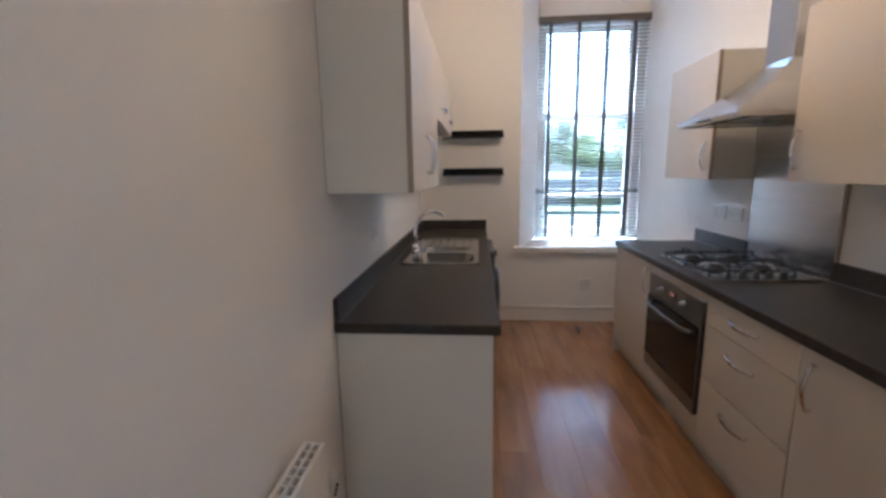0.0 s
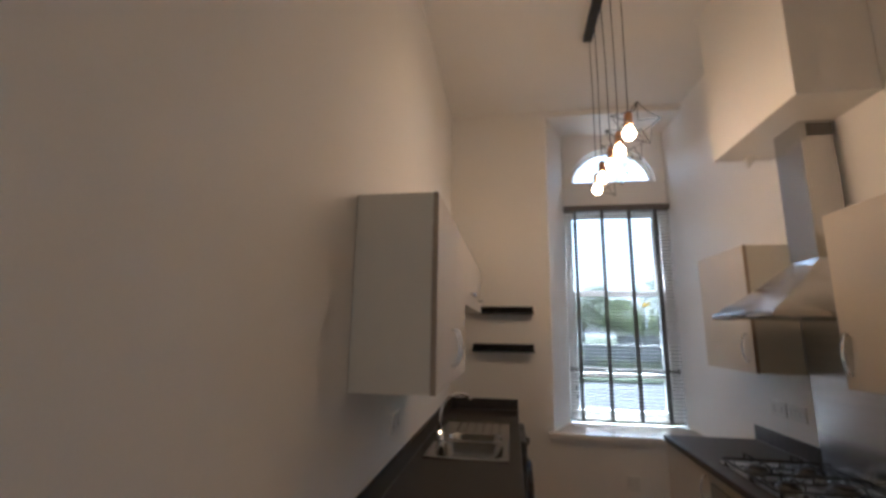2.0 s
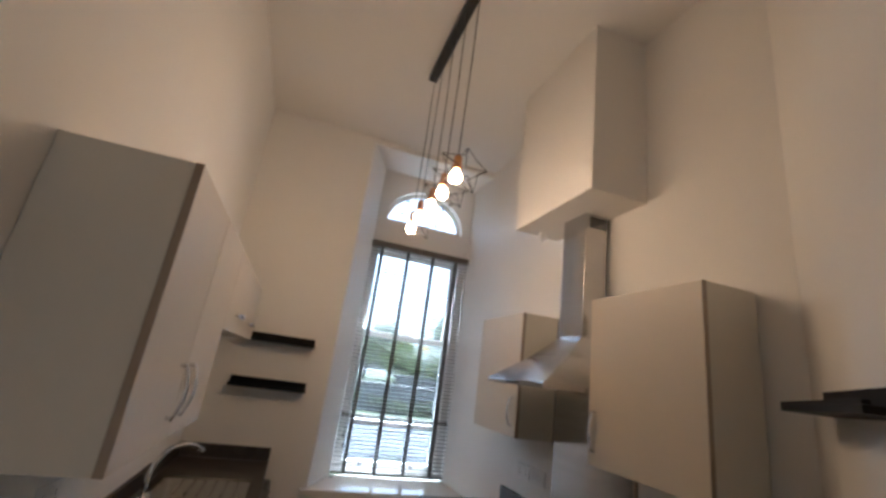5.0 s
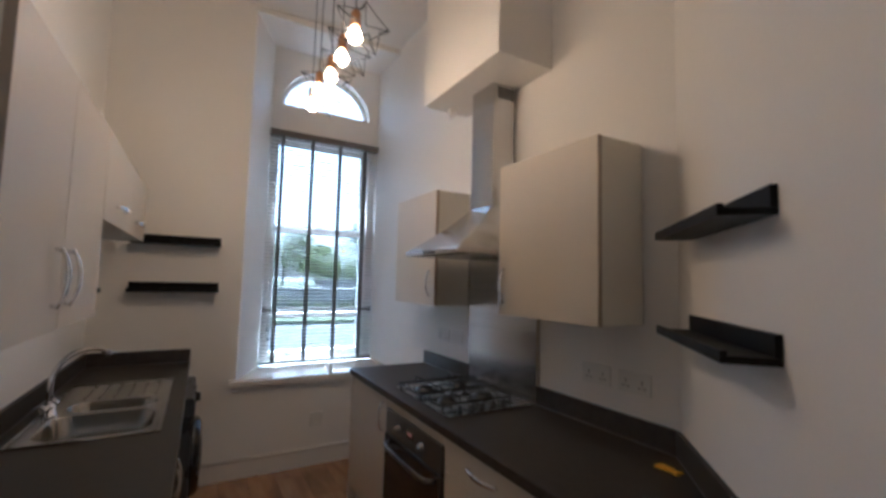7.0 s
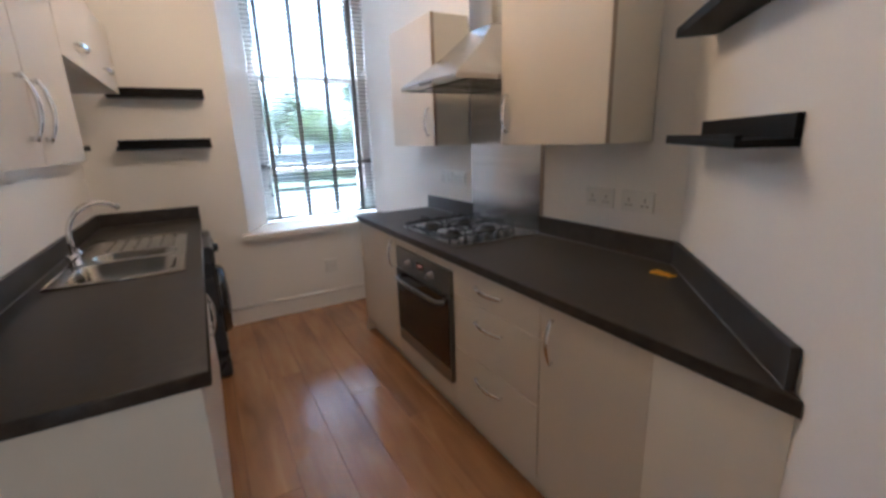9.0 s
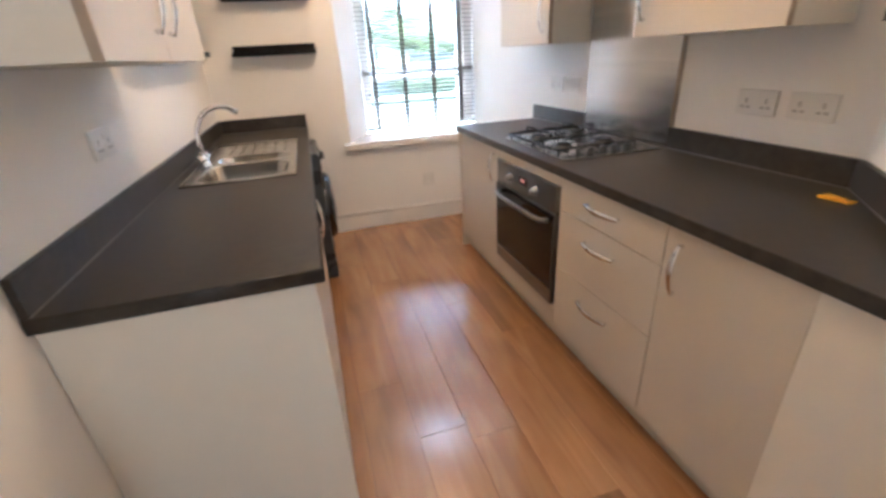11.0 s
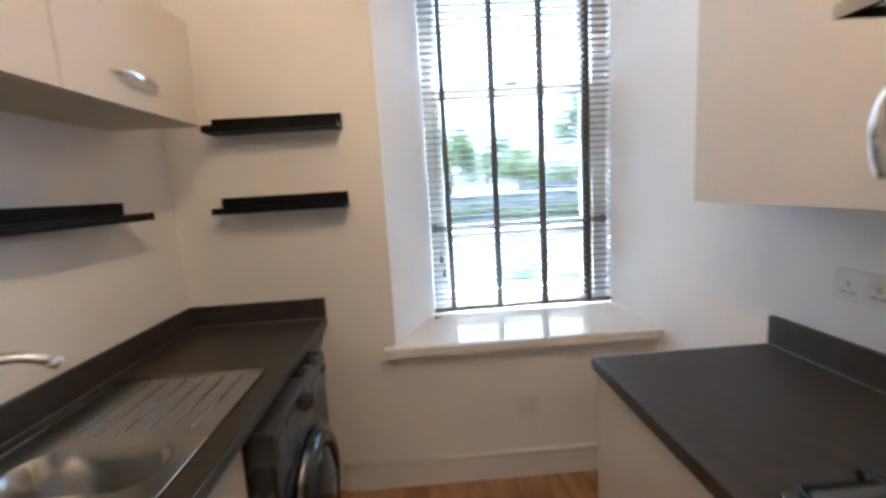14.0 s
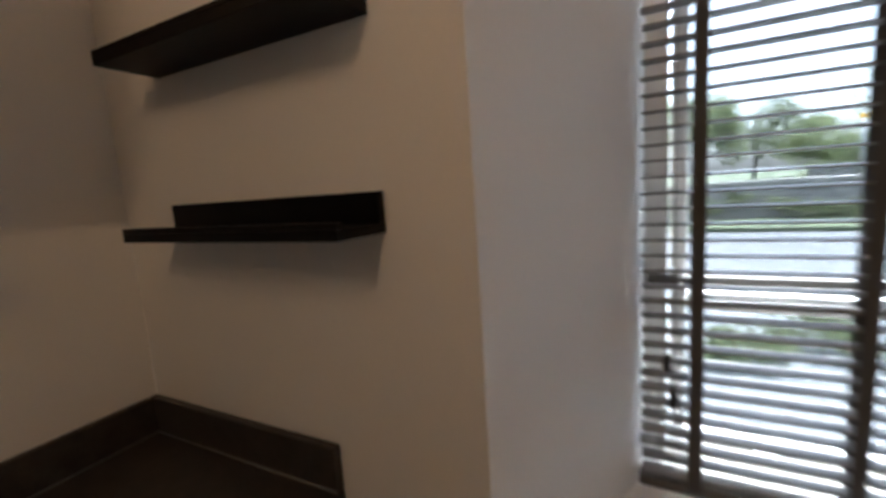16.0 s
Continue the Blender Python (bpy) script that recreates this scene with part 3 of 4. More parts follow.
add_tube(hb, [(1.184, 2.555, 0.655), (1.150, 2.535, 0.655), (1.140, 2.47, 0.655), (1.136, 2.295, 0.655), (1.140, 2.12, 0.655), (1.150, 2.055, 0.655), (1.184, 2.035, 0.655)], 0.011, 10, 0.7)
part("handle", hb, OVENSTEEL, od, "curved steel bar handle")
part("door_gap", box((1.196, OY0 + 0.002, 0.6945), (1.2205, OY1 - 0.002, 0.6995)), KNOB, oven)

oven.location.x += 0.012

u3 = thing("drawer_unit", (1.5, 1.67, 0), "cream three-drawer base unit with chrome bow handles", "cabinet", "base units")
part("body", box((CARX, 1.388, 0.13), (BACKX, 1.975, WT0 - 0.001)), CARCASS, u3)
for z0, z1, hz in ((0.728, 0.866, 0.806), (0.460, 0.724, 0.648), (0.135, 0.456, 0.373)):
    d = front(u3, "drawer", FX, 1.388, 1.975, z0, z1, -1)
    bow_handle(d, (FX, 1.595, hz), (FX, 1.785, hz), (-1, 0, 0))
part("plinth", box((1.262, 1.387, FZ + 0.001), (1.278, 1.975, 0.128)), CREAM, u3)

u4 = thing("base_cabinet", (1.4, 1.17, 0), "cream corner base cabinet with one door beside the drawers", "cabinet", "base units")
part("body", prism([(CARX, 0.97), (CARX + 0.27, 0.98), (CARX + 0.5, 1.25), (CARX + 0.5, 1.384), (CARX, 1.384)], 0.13, WT0 - 0.001), CARCASS, u4)
d = front(u4, "door", FX, 0.965, 1.386, 0.135, 0.866, -1)
bow_handle(d, (FX, 1.325, 0.828), (FX, 1.325, 0.660), (-1, 0, 0))
part("plinth", box((1.262, 0.965, FZ + 0.001), (1.278, 1.386, 0.128)), CREAM, u4)
fp = thing("filler_panel", (1.22, 0.82, 0), "pale cream filler panel closing the angled end", "panel", "base units")
part("panel", prism([(1.214, 0.6645), (1.230, 0.6812), (1.230, 0.9668), (1.214, 0.9668)], FZ + 0.001, WT0 - 0.001), FILLER, fp)

# gas hob
hob = thing("gas_hob", (1.51, 2.35, WT1), "four-burner steel gas hob with black pan supports", "hob")
HX0, HX1, HY0, HY1 = 1.260, 1.757, 2.045, 2.657
part("tray", box((HX0, HY0, WT1 + 0.0006), (HX1, HY1, WT1 + 0.009), 0.004), SINK, hob)
for bx, by, br in ((1.385, 2.515, 0.040), (1.612, 2.520, 0.034), (1.385, 2.272, 0.034), (1.612, 2.272, 0.046)):
    bn = part("burner", lathe([(br * 1.5, 0.0), (br * 1.45, 0.003), (br * 1.15, 0.004), (br * 1.1, 0.012), (br * 0.96, 0.014), (br * 0.96, 0.0145)], (bx, by, WT1 + 0.009), (0, 0, 1), 28), BRASSY, hob)
    part("burner_cap", lathe([(br * 0.9, 0.0), (br * 0.92, 0.004), (br * 0.8, 0.008), (br * 0.3, 0.009), (0.0, 0.009)], (bx, by, WT1 + 0.0236), (0, 0, 1), 28), IRON, bn, "black enamel burner cap")
for y0, y1 in ((2.395, 2.64), (2.150, 2.392)):
    sup = part("pan_support", tube([(HX0 + 0.02, y0, WT1 + 0.029), (HX1 - 0.055, y0, WT1 + 0.029), (HX1 - 0.045, y0 + 0.012, WT1 + 0.029), (HX1 - 0.045, y1 - 0.012, WT1 + 0.029), (HX1 - 0.055, y1, WT1 + 0.029), (HX0 + 0.02, y1, WT1 + 0.029), (HX0 + 0.012, y1 - 0.012, WT1 + 0.029), (HX0 + 0.012, y0 + 0.012, WT1 + 0.029), (HX0 + 0.02, y0, WT1 + 0.029)], 0.0058, 6), IRON, hob, "black wire pan support")
    ym = (y0 + y1) / 2
    bars = []
    for bx in (1.385, 1.612):
        for dx, dy in ((1, 0), (-1, 0), (0, 1), (0, -1)):
            out = 0.105 if dx else (y1 - y0) / 2
            bars.append([(bx + dx * out, ym + dy * out, WT1 + 0.029), (bx + dx * out, ym + dy * out, WT1 + 0.058), (bx + dx * 0.03, ym + dy * 0.03, WT1 + 0.058), (bx + dx * 0.028, ym + dy * 0.028, WT1 + 0.046)])
    for pts in bars:
        part("finger", tube(pts, 0.0052, 6), IRON, sup)
    for fx in (HX0 + 0.03, HX1 - 0.06):
        for fy in (y0 + 0.001, y1 - 0.001):
            part("foot", tube([(fx, fy, WT1 + 0.0092), (fx, fy, WT1 + 0.027)], 0.006, 8), KNOB, sup)
for i, kx in enumerate((1.350, 1.415, 1.478, 1.541, 1.604)):
    r = 0.011 if i == 0 else 0.018
    kn = part("knob", lathe([(r * 1.1, 0), (r * 1.1, 0.003), (r, 0.005), (r * 0.85, 0.024), (r * 0.7, 0.027), (0, 0.027)], (kx, 2.092, WT1 + 0.009), (0, 0, 1), 20), KNOB, hob, "black gas control knob")
    if i:
        part("grip", box((kx - 0.003, 2.092 - r * 0.8, WT1 + 0.0362), (kx + 0.003, 2.092 + r * 0.8, WT1 + 0.041), 0.001), KNOB, kn)

hob.location += Vector((0.010, 0.0, 0))

# steel plate behind the hob
sp = thing("splashback", (1.82, 2.37, WT1), "brushed stainless steel splashback plate behind the hob", "splashback")
n0 = Vector((-1, -LEAN, 0)).normalized()
p0, p1 = Vector((wall_x(2.692), 2.692, 0)) + n0 * 0.002, Vector((wall_x(2.058), 2.058, 0)) + n0 * 0.002
part("plate", prism([(v.x, v.y) for v in (p0, p1, p1 + n0 * 0.011, p0 + n0 * 0.011)], WT1 + 0.0008, 1.72, 0.001), STEELH, sp)
part("edge_trim", prism([(v.x, v.y) for v in (p1 + Vector((0, -0.0005, 0)), p1 + Vector((0, -0.010, 0)), p1 + Vector((0, -0.010, 0)) + n0 * 0.016, p1 + Vector((0, -0.0005, 0)) + n0 * 0.016)], WT1 + 0.0008, 1.372), EDGE, sp, "dark edge trim of the plate")

# cooker hood
hood = thing("cooker_hood", (1.6, 2.365, 1.66), "brushed stainless steel chimney cooker hood", "cooker hood")
QX0, QX1, QY0, QY1 = 1.315, wall_x(2.66) - 0.014, 2.075, 2.660
bm = bmesh.new()
rim = [(QX0, QY0), (QX1, QY0), (QX1, QY1), (QX0, QY1)]
chy0, chy1, chx0 = 2.255, 2.468, 1.645
top = [(chx0, chy0), (QX1, chy0), (QX1, chy1), (chx0, chy1)]
levels = [(rim, 1.676), (rim, 1.696), ([(a + (c - a) * 0.02, b + (e - b) * 0.02) for (a, b), (c, e) in zip(rim, top)], 1.702), ([(a + (c - a) * 0.62, b + (e - b) * 0.62) for (a, b), (c, e) in zip(rim, top)], 1.845), (top, 1.965)]
rings = [[bm.verts.new((x, y, z)) for x, y in lv] for lv, z in levels]
for a, b in zip(rings, rings[1:]):
    for k in range(4):
        bm.faces.new((a[k], a[(k + 1) % 4], b[(k + 1) % 4], b[k]))
bm.faces.new(rings[-1])
canopy = part("canopy", bm, STEEL, hood)
bm = bmesh.new()
add_box(bm, (QX0 + 0.03, QY0 + 0.03, 1.682), (QX1 - 0.01, QY1 - 0.03, 1.688))
part("underside", bm, STEELH, canopy, "dull steel hood underside")
for y0 in (2.115, 2.375):
    fl = part("grease_filter", box((1.40, y0, 1.6795), (1.74, y0 + 0.245, 1.6815), 0.001), GRAPHRING, canopy, "dark mesh grease filter")
    for k in range(10):
        yy = y0 + 0.02 + k * 0.0225
        part("filter_bar", box((1.41, yy, 1.6765), (1.73, yy + 0.012, 1.6792), 0.0008), STEELH, fl)
ch = part("chimney", box((chx0, chy0, 1.966), (QX1, chy1, 2.677), 0.002), STEEL, hood, "brushed steel chimney")
part("upper_sleeve", box((chx0 + 0.006, chy0 + 0.004, 2.34), (QX1 - 0.001, chy0 + 0.0035 + (chy1 - chy0) - 0.007, 2.6775), 0.001), STEELH, ch)
for k in range(4):
    part("vent_slot", box((chx0 + 0.03, chy0 - 0.0012, 2.595 + 0.017 * k), (chx0 + 0.15, chy0 + 0.0002, 2.607 + 0.017 * k)), KNOB, ch)
part("switch_strip", box((QX0 - 0.0015, 2.30, 1.681), (QX0 + 0.001, 2.44, 1.692)), KNOB, canopy, "dark row of hood switches")

# wall cupboards, hob side
CZ0, CZ1 = 1.378, 2.118
cF = thing("wall_cupboard", (1.69, 3.01, CZ0), "cream wall cupboard beside the window", "cupboard", "wall cupboards")
part("body", box((1.557, 2.702, CZ0), (wall_x(3.3) - 0.004, 3.314, CZ1), 0.001), CARCASS, cF)
d = part("door", box((1.536, 2.704, CZ0), (1.5555, 3.312, CZ1), 0.002), CREAM, cF)
part("door_edge", box((1.536, 2.7005, CZ0), (1.5555, 2.7035, CZ1)), EDGE, d, "dark door edge")
bow_handle(d, (1.536, 2.762, 1.602), (1.536, 2.762, 1.435), (-1, 0, 0))
cR = thing("wall_cupboard", (1.7, 1.76, CZ0), "cream wall cupboard between the hood and slanting wall", "cupboard", "wall cupboards")
part("body", box((1.575, 1.446, CZ0), (wall_x(2.06) - 0.004, 2.060, CZ1), 0.001), CARCASS, cR)
d = part("door", box((1.554, 1.448, CZ0), (1.5735, 2.060, CZ1), 0.002), CREAM, cR)
part("door_edge", box((1.554, 1.4445, CZ0), (1.5735, 1.4475, CZ1)), EDGE, d, "dark door edge")
bow_handle(d, (1.554, 2.015, 1.606), (1.554, 2.015, 1.432), (-1, 0, 0))

# ---- sink side ----
LX = 0.197                      # fronts of the units
lw = thing("worktop", (-0.08, 2.68, WT0), "dark brown-grey laminate worktop holding the sink", "worktop")
SX0, SX1, SY0, SY1 = -0.315, 0.155, 2.398, 3.376
LWX0, LWX1, LWY0, LWY1 = LEFT + 0.003, 0.218, 1.412, FAR - 0.003
bm = bmesh.new()
ix0, ix1, iy0, iy1 = SX0 + 0.012, SX1 - 0.012, SY0 + 0.012, SY1 - 0.012
for lo, hi in (((LWX0, LWY0), (LWX1, iy0)), ((LWX0, iy1), (LWX1, LWY1)), ((LWX0, iy0), (ix0, iy1)), ((ix1, iy0), (LWX1, iy1))):
    add_box(bm, (*lo, WT0), (*hi, WT1))
bmesh.ops.remove_doubles(bm, verts=bm.verts[:], dist=0.0001)
part("worktop_slab", bm, WORKTOP, lw)
part("front_nosing", tube([(LWX1, LWY0, 0.891), (LWX1, LWY1, 0.891)], 0.0188, 12, 0.25, side=(0, 0, 1)), WORKTOP, lw)
part("end_nosing", tube([(LWX0, LWY0, 0.891), (LWX1, LWY0, 0.891)], 0.0188, 12, 0.12, side=(0, 0, 1)), WORKTOP, lw)
splash(lw, (LWX0, LWY0 + 0.002), (LWX0, LWY1), (1, 0))
splash(lw, (LWX0 + 0.0185, LWY1), (LWX1 + 0.004, LWY1), (0, -1))

# inset steel sink: rim, one and a half bowls, drainer
sink = thing("sink", (-0.07, 2.88, WT1), "stainless steel one-and-a-half bowl sink with drainer", "sink")
ZR = WT1 + 0.0042
BA = (-0.264, 0.116, 2.442, 2.768)      # main bowl
BB = (-0.240, 0.108, 2.815, 2.985)      # half bowl


def bowl(x0, x1, y0, y1, depth, r, inset=0.02):
    """A rounded bowl hanging from the rim."""
    bm = bmesh.new()

    def ring(i, z, rr):
        pts = []
        for cx, cy, a0 in ((x1 - i - rr, y1 - i - rr, 0), (x0 + i + rr, y1 - i - rr, 90), (x0 + i + rr, y0 + i + rr, 180), (x1 - i - rr, y0 + i + rr, 270)):
            for k in range(6):
                a = radians(a0 + 18 * k)
                pts.append(bm.verts.new((cx + rr * math.cos(a), cy + rr * math.sin(a), z)))
        return pts
    rs_ = [ring(0, ZR, r), ring(0.004, ZR - 0.004, r * 0.95), ring(inset * 0.6, ZR - depth * 0.8, r * 0.9), ring(inset, ZR - depth * 0.96, r * 0.8), ring(inset + 0.03, ZR - depth, r * 0.6)]
    for a, b in zip(rs_, rs_[1:]):
        for k in range(24):
            f = bm.faces.new((a[k], a[(k + 1) % 24], b[(k + 1) % 24], b[k]))
            f.smooth = True
    bm.faces.new(rs_[-1])
    return bm, [tuple(v.co) for v in rs_[0]]


bmA, loopA = bowl(*BA, 0.165, 0.075)
bmB, loopB = bowl(*BB, 0.12, 0.075)
part("main_bowl", bmA, SINK, sink, "deep steel main bowl", normals=True)
part("half_bowl", bmB, SINK, sink, "shallow steel half bowl", normals=True)
bm = bmesh.new()


def rim_around(rect, loop):
    """Flat deck between a rectangle and a rounded bowl edge."""
    x0, x1, y0, y1 = rect
    cx, cy = (x0 + x1) / 2, (y0 + y1) / 2
    inner = [bm.verts.new(p) for p in loop]
    outer = []
    for p in loop:
        dx, dy = p[0] - cx, p[1] - cy
        s = min((x1 - cx) / abs(dx) if abs(dx) > 1e-6 else 9e9, (y1 - cy) / abs(dy) if abs(dy) > 1e-6 else 9e9)
        outer.append(bm.verts.new((cx + dx * s, cy + dy * s, ZR)))
    n = len(loop)
    for k in range(n):
        bm.faces.new((inner[k], inner[(k + 1) % n], outer[(k + 1) % n], outer[k]))
    for sx in (x0, x1):
        for sy in (y0, y1):
            near = sorted(outer, key=lambda v: (v.co.x - sx) ** 2 + (v.co.y - sy) ** 2)[:2]
            c = bm.verts.new((sx, sy, ZR))
            if (near[0].co - c.co).length > 1e-4 and (near[1].co - c.co).length > 1e-4:
                bm.faces.new((c, near[0], near[1]))


rim_around((SX0 + 0.006, SX1 - 0.006, SY0 + 0.006, 2.791), loopA)
rim_around((SX0 + 0.006, SX1 - 0.006, 2.791, 3.010), loopB)
f = [bm.verts.new(c) for c in ((SX0 + 0.006, 3.010, ZR), (SX1 - 0.006, 3.010, ZR), (SX1 - 0.006, SY1 - 0.006, ZR), (SX0 + 0.006, SY1 - 0.006, ZR))]
bm.faces.new(f)
bmesh.ops.recalc_face_normals(bm, faces=bm.faces[:])
for fc in bm.faces:
    if fc.normal.z < 0:
        fc.normal_flip()
deck = part("deck", bm, SINK, sink, normals=False)
rb = bmesh.new()
for a, b in (((SX0 + 0.004, SY0 + 0.004), (SX1 - 0.004, SY0 + 0.004)), ((SX1 - 0.004, SY0 + 0.004), (SX1 - 0.004, SY1 - 0.004)), ((SX1 - 0.004, SY1 - 0.004), (SX0 + 0.004, SY1 - 0.004)), ((SX0 + 0.004, SY1 - 0.004), (SX0 + 0.004, SY0 + 0.004))):
    add_tube(rb, [(*a, WT1 + 0.003), (*b, WT1 + 0.003)], 0.006, 8, 0.5)
part("rolled_rim", rb, SINK, sink)
for k in range(6):
    x = -0.205 + 0.058 * k
    part("drainer_ridge", tube([(x, 3.040, ZR + 0.0002), (x, 3.060, ZR + 0.0022), (x, 3.326, ZR + 0.0022), (x, 3.344, ZR + 0.0002)], 0.006, 8, 0.3, side=(1, 0, 0)), SINK, deck)
for nm, cx, cy, z, r in (("drain", -0.074, 2.605, ZR - 0.163, 0.042), ("drain", -0.066, 2.90, ZR - 0.118, 0.034)):
    dr = part(nm, lathe([(r, 0), (r, 0.003), (r * 0.8, 0.004), (r * 0.75, 0.001), (0, 0.001)], (cx, cy, z), (0, 0, 1), 20), CHROME, sink, "round chrome drain")
    for k in range(4):
        part("drain_slot", box((cx - r * 0.5, cy - r * 0.5 + k * r * 0.3, z + 0.0012), (cx + r * 0.5, cy - r * 0.5 + k * r * 0.3 + r * 0.12, z + 0.002)), DARKSLOT, dr)

# mixer tap
tap = thing("mixer_tap", (-0.268, 2.828, ZR), "chrome swan-neck mixer tap with crosshead handles", "tap")
part("base_plate", lathe([(0.030, 0), (0.030, 0.006), (0.022, 0.012), (0.021, 0.045), (0.017, 0.052), (0, 0.052)], (-0.268, 2.828, ZR + 0.0003), (0, 0, 1), 24), CHROME, tap)
sd = Vector((0.80, 0.60, 0)).normalized()
pts = [Vector((-0.268, 2.828, ZR + 0.05)), Vector((-0.268, 2.828, ZR + 0.09))]
for k in range(0, 15):
    a = math.pi - k * radians(128) / 14
    pts.append(Vector((-0.268, 2.828, ZR + 0.135)) + sd * (0.132 + 0.132 * math.cos(a)) + Vector((0, 0, 0.132 * math.sin(a))))
part("spout", tube(pts, 0.0115, 14, side=(-sd.y, sd.x, 0)), CHROME, tap)
tip = pts[-1]
part("aerator", lathe([(0.0135, 0), (0.0135, 0.018), (0.010, 0.020), (0, 0.020)], tip - (pts[-1] - pts[-2]).normalized() * 0.004, pts[-1] - pts[-2], 16), CHROME, tap)
for s in (-1, 1):
    hv = Vector((0, s, 0))
    c0 = Vector((-0.268, 2.828, ZR + 0.030))
    arm = part("valve", tube([c0, c0 + hv * 0.045 + Vector((0, 0, 0.012))], 0.012, 12), CHROME, tap)
    part("crosshead", lathe([(0.008, 0), (0.020, 0.004), (0.022, 0.014), (0.017, 0.026), (0.006, 0.030), (0, 0.030)], c0 + hv * 0.042 + Vector((0, 0, 0.010)), hv + Vector((0, 0, 0.55)), 6, smooth=False), CHROME, arm)

tap.location += Vector((-0.012, -0.03, 0))

# base units, sink side
def sink_unit(y0, y1, label, handle_y, base):
    u = thing("base_cabinet", (-0.1, (y0 + y1) / 2, 0), label, "cabinet", "base units")
    low = 0.70 if base else WT0 - 0.001
    part("body", box((LEFT + 0.02, y0, 0.13), (LX - 0.019, y1, low)), CARCASS, u)
    d = front(u, "door", LX, y0, y1, 0.135, 0.866, 1)
    if handle_y:
        bow_handle(d, (LX, handle_y, 0.735), (LX, handle_y, 0.565), (1, 0, 0))
    part("plinth", box((LX - 0.075, y0, FZ + 0.001), (LX - 0.060, y1, 0.128)), CREAM, u)
    return u


pe = thing("end_panel", (-0.09, 1.44, 0), "cream end panel of the sink run", "panel", "base units")
part("panel", box((LEFT + 0.003, 1.430, FZ + 0.001), (LX - 0.001, 1.448, WT0 - 0.001), 0.001), FILLER, pe)
sink_unit(1.450, 2.008, "plain cream base unit next to the end panel", 0, False)
sink_unit(2.012, 2.535, "cream sink base cabinet, door with chrome handle", 2.480, True)
sink_unit(2.537, 3.050, "cream sink base cabinet, door with a chrome handle", 2.592, True)

wm = thing("washing_machine", (-0.05, 3.37, 0), "graphite front-loading washing machine under the worktop", "washing machine")
MY0, MY1, MX = 3.075, 3.665, 0.260
part("body", box((-0.33, MY0, FZ + 0.012), (MX, MY1, 0.862), 0.012), GRAPHITE, wm)
pn = part("control_panel", box((MX - 0.004, MY0 + 0.004, 0.742), (MX + 0.006, MY1 - 0.004, 0.852), 0.004), GRAPHITE, wm, "glossy dark control panel")
part("drawer_front", box((MX + 0.004, MY0 + 0.02, 0.758), (MX + 0.010, MY0 + 0.19, 0.838), 0.003), GRAPHITE, pn, "detergent drawer front")
part("dial", lathe([(0.034, 0), (0.034, 0.006), (0.027, 0.010), (0.025, 0.030), (0, 0.031)], (MX + 0.006, 3.37, 0.797), (1, 0, 0), 28), KNOB, pn, "round black programme dial")
part("display", box((MX + 0.0055, 3.45, 0.772), (MX + 0.0075, 3.58, 0.822), 0.001), DARKGLASS, pn)
for k in range(3):
    part("button", lathe([(0.009, 0), (0.009, 0.005), (0.007, 0.007), (0, 0.007)], (MX + 0.006, 3.60 + 0.02 * k, 0.797), (1, 0, 0), 14), GRAPHRING, pn)
dz, dy_, R = 0.455, 3.37, 0.225
pd = part("porthole_ring", lathe([(R, -0.004), (R, 0.012), (R * 0.96, 0.034), (R * 0.86, 0.050), (R * 0.74, 0.046), (R * 0.70, 0.030), (R * 0.70, 0.020), (0, 0.020)], (MX, dy_, dz), (1, 0, 0), 48), GRAPHRING, wm, "smoked chrome porthole ring")
part("porthole_glass", lathe([(R * 0.71, 0.024), (R * 0.66, 0.042), (R * 0.4, 0.058), (0.0, 0.063)], (MX, dy_, dz), (1, 0, 0), 40), DARKGLASS, pd, "dark bulging porthole glass")
part("door_latch", box((MX + 0.010, MY0 + 0.085, dz - 0.05), (MX + 0.044, MY0 + 0.115, dz + 0.05), 0.006), GRAPHITE, pd)
part("kick_panel", box((MX - 0.002, MY0 + 0.006, FZ + 0.025), (MX + 0.004, MY1 - 0.006, 0.14), 0.003), GRAPHITE, wm)
part("filter_cover", box((MX + 0.003, 3.50, 0.07), (MX + 0.008, 3.62, 0.13), 0.003), GRAPHITE, wm)
for fx in (-0.28, 0.17):
    for fy in (MY0 + 0.05, MY1 - 0.05):
        part("foot", lathe([(0.02, 0), (0.02, 0.008), (0.01, 0.010), (0.01, 0.014)], (fx, fy, FZ + 0.0003), (0, 0, 1), 14), KNOB, wm)

# wall cupboards, sink side
DX = -0.077
LB = LEFT + 0.002
cL = thing("wall_cupboard", (-0.23, 1.88, CZ0), "tall cream double-door wall cupboard above the worktop", "cupboard", "wall cupboards")
LT = 2.083
part("body", box((LB, 1.424, CZ0), (DX - 0.0205, 2.352, LT), 0.001), FILLER, cL)
for y0, y1, hy, edge in ((1.424, 1.871, 1.798, 1.4235), (1.873, 2.352, 1.918, None)):
    d = part("door", box((DX - 0.0195, y0 + 0.001, CZ0), (DX, y1 - 0.001, LT), 0.002), CREAM, cL)
    if edge:
        part("door_edge", box((DX - 0.0195, edge - 0.002, CZ0), (DX, edge + 0.0008, LT)), EDGE, d, "dark door edge")
    bow_handle(d, (DX, hy, 1.600), (DX, hy, 1.440), (1, 0, 0))
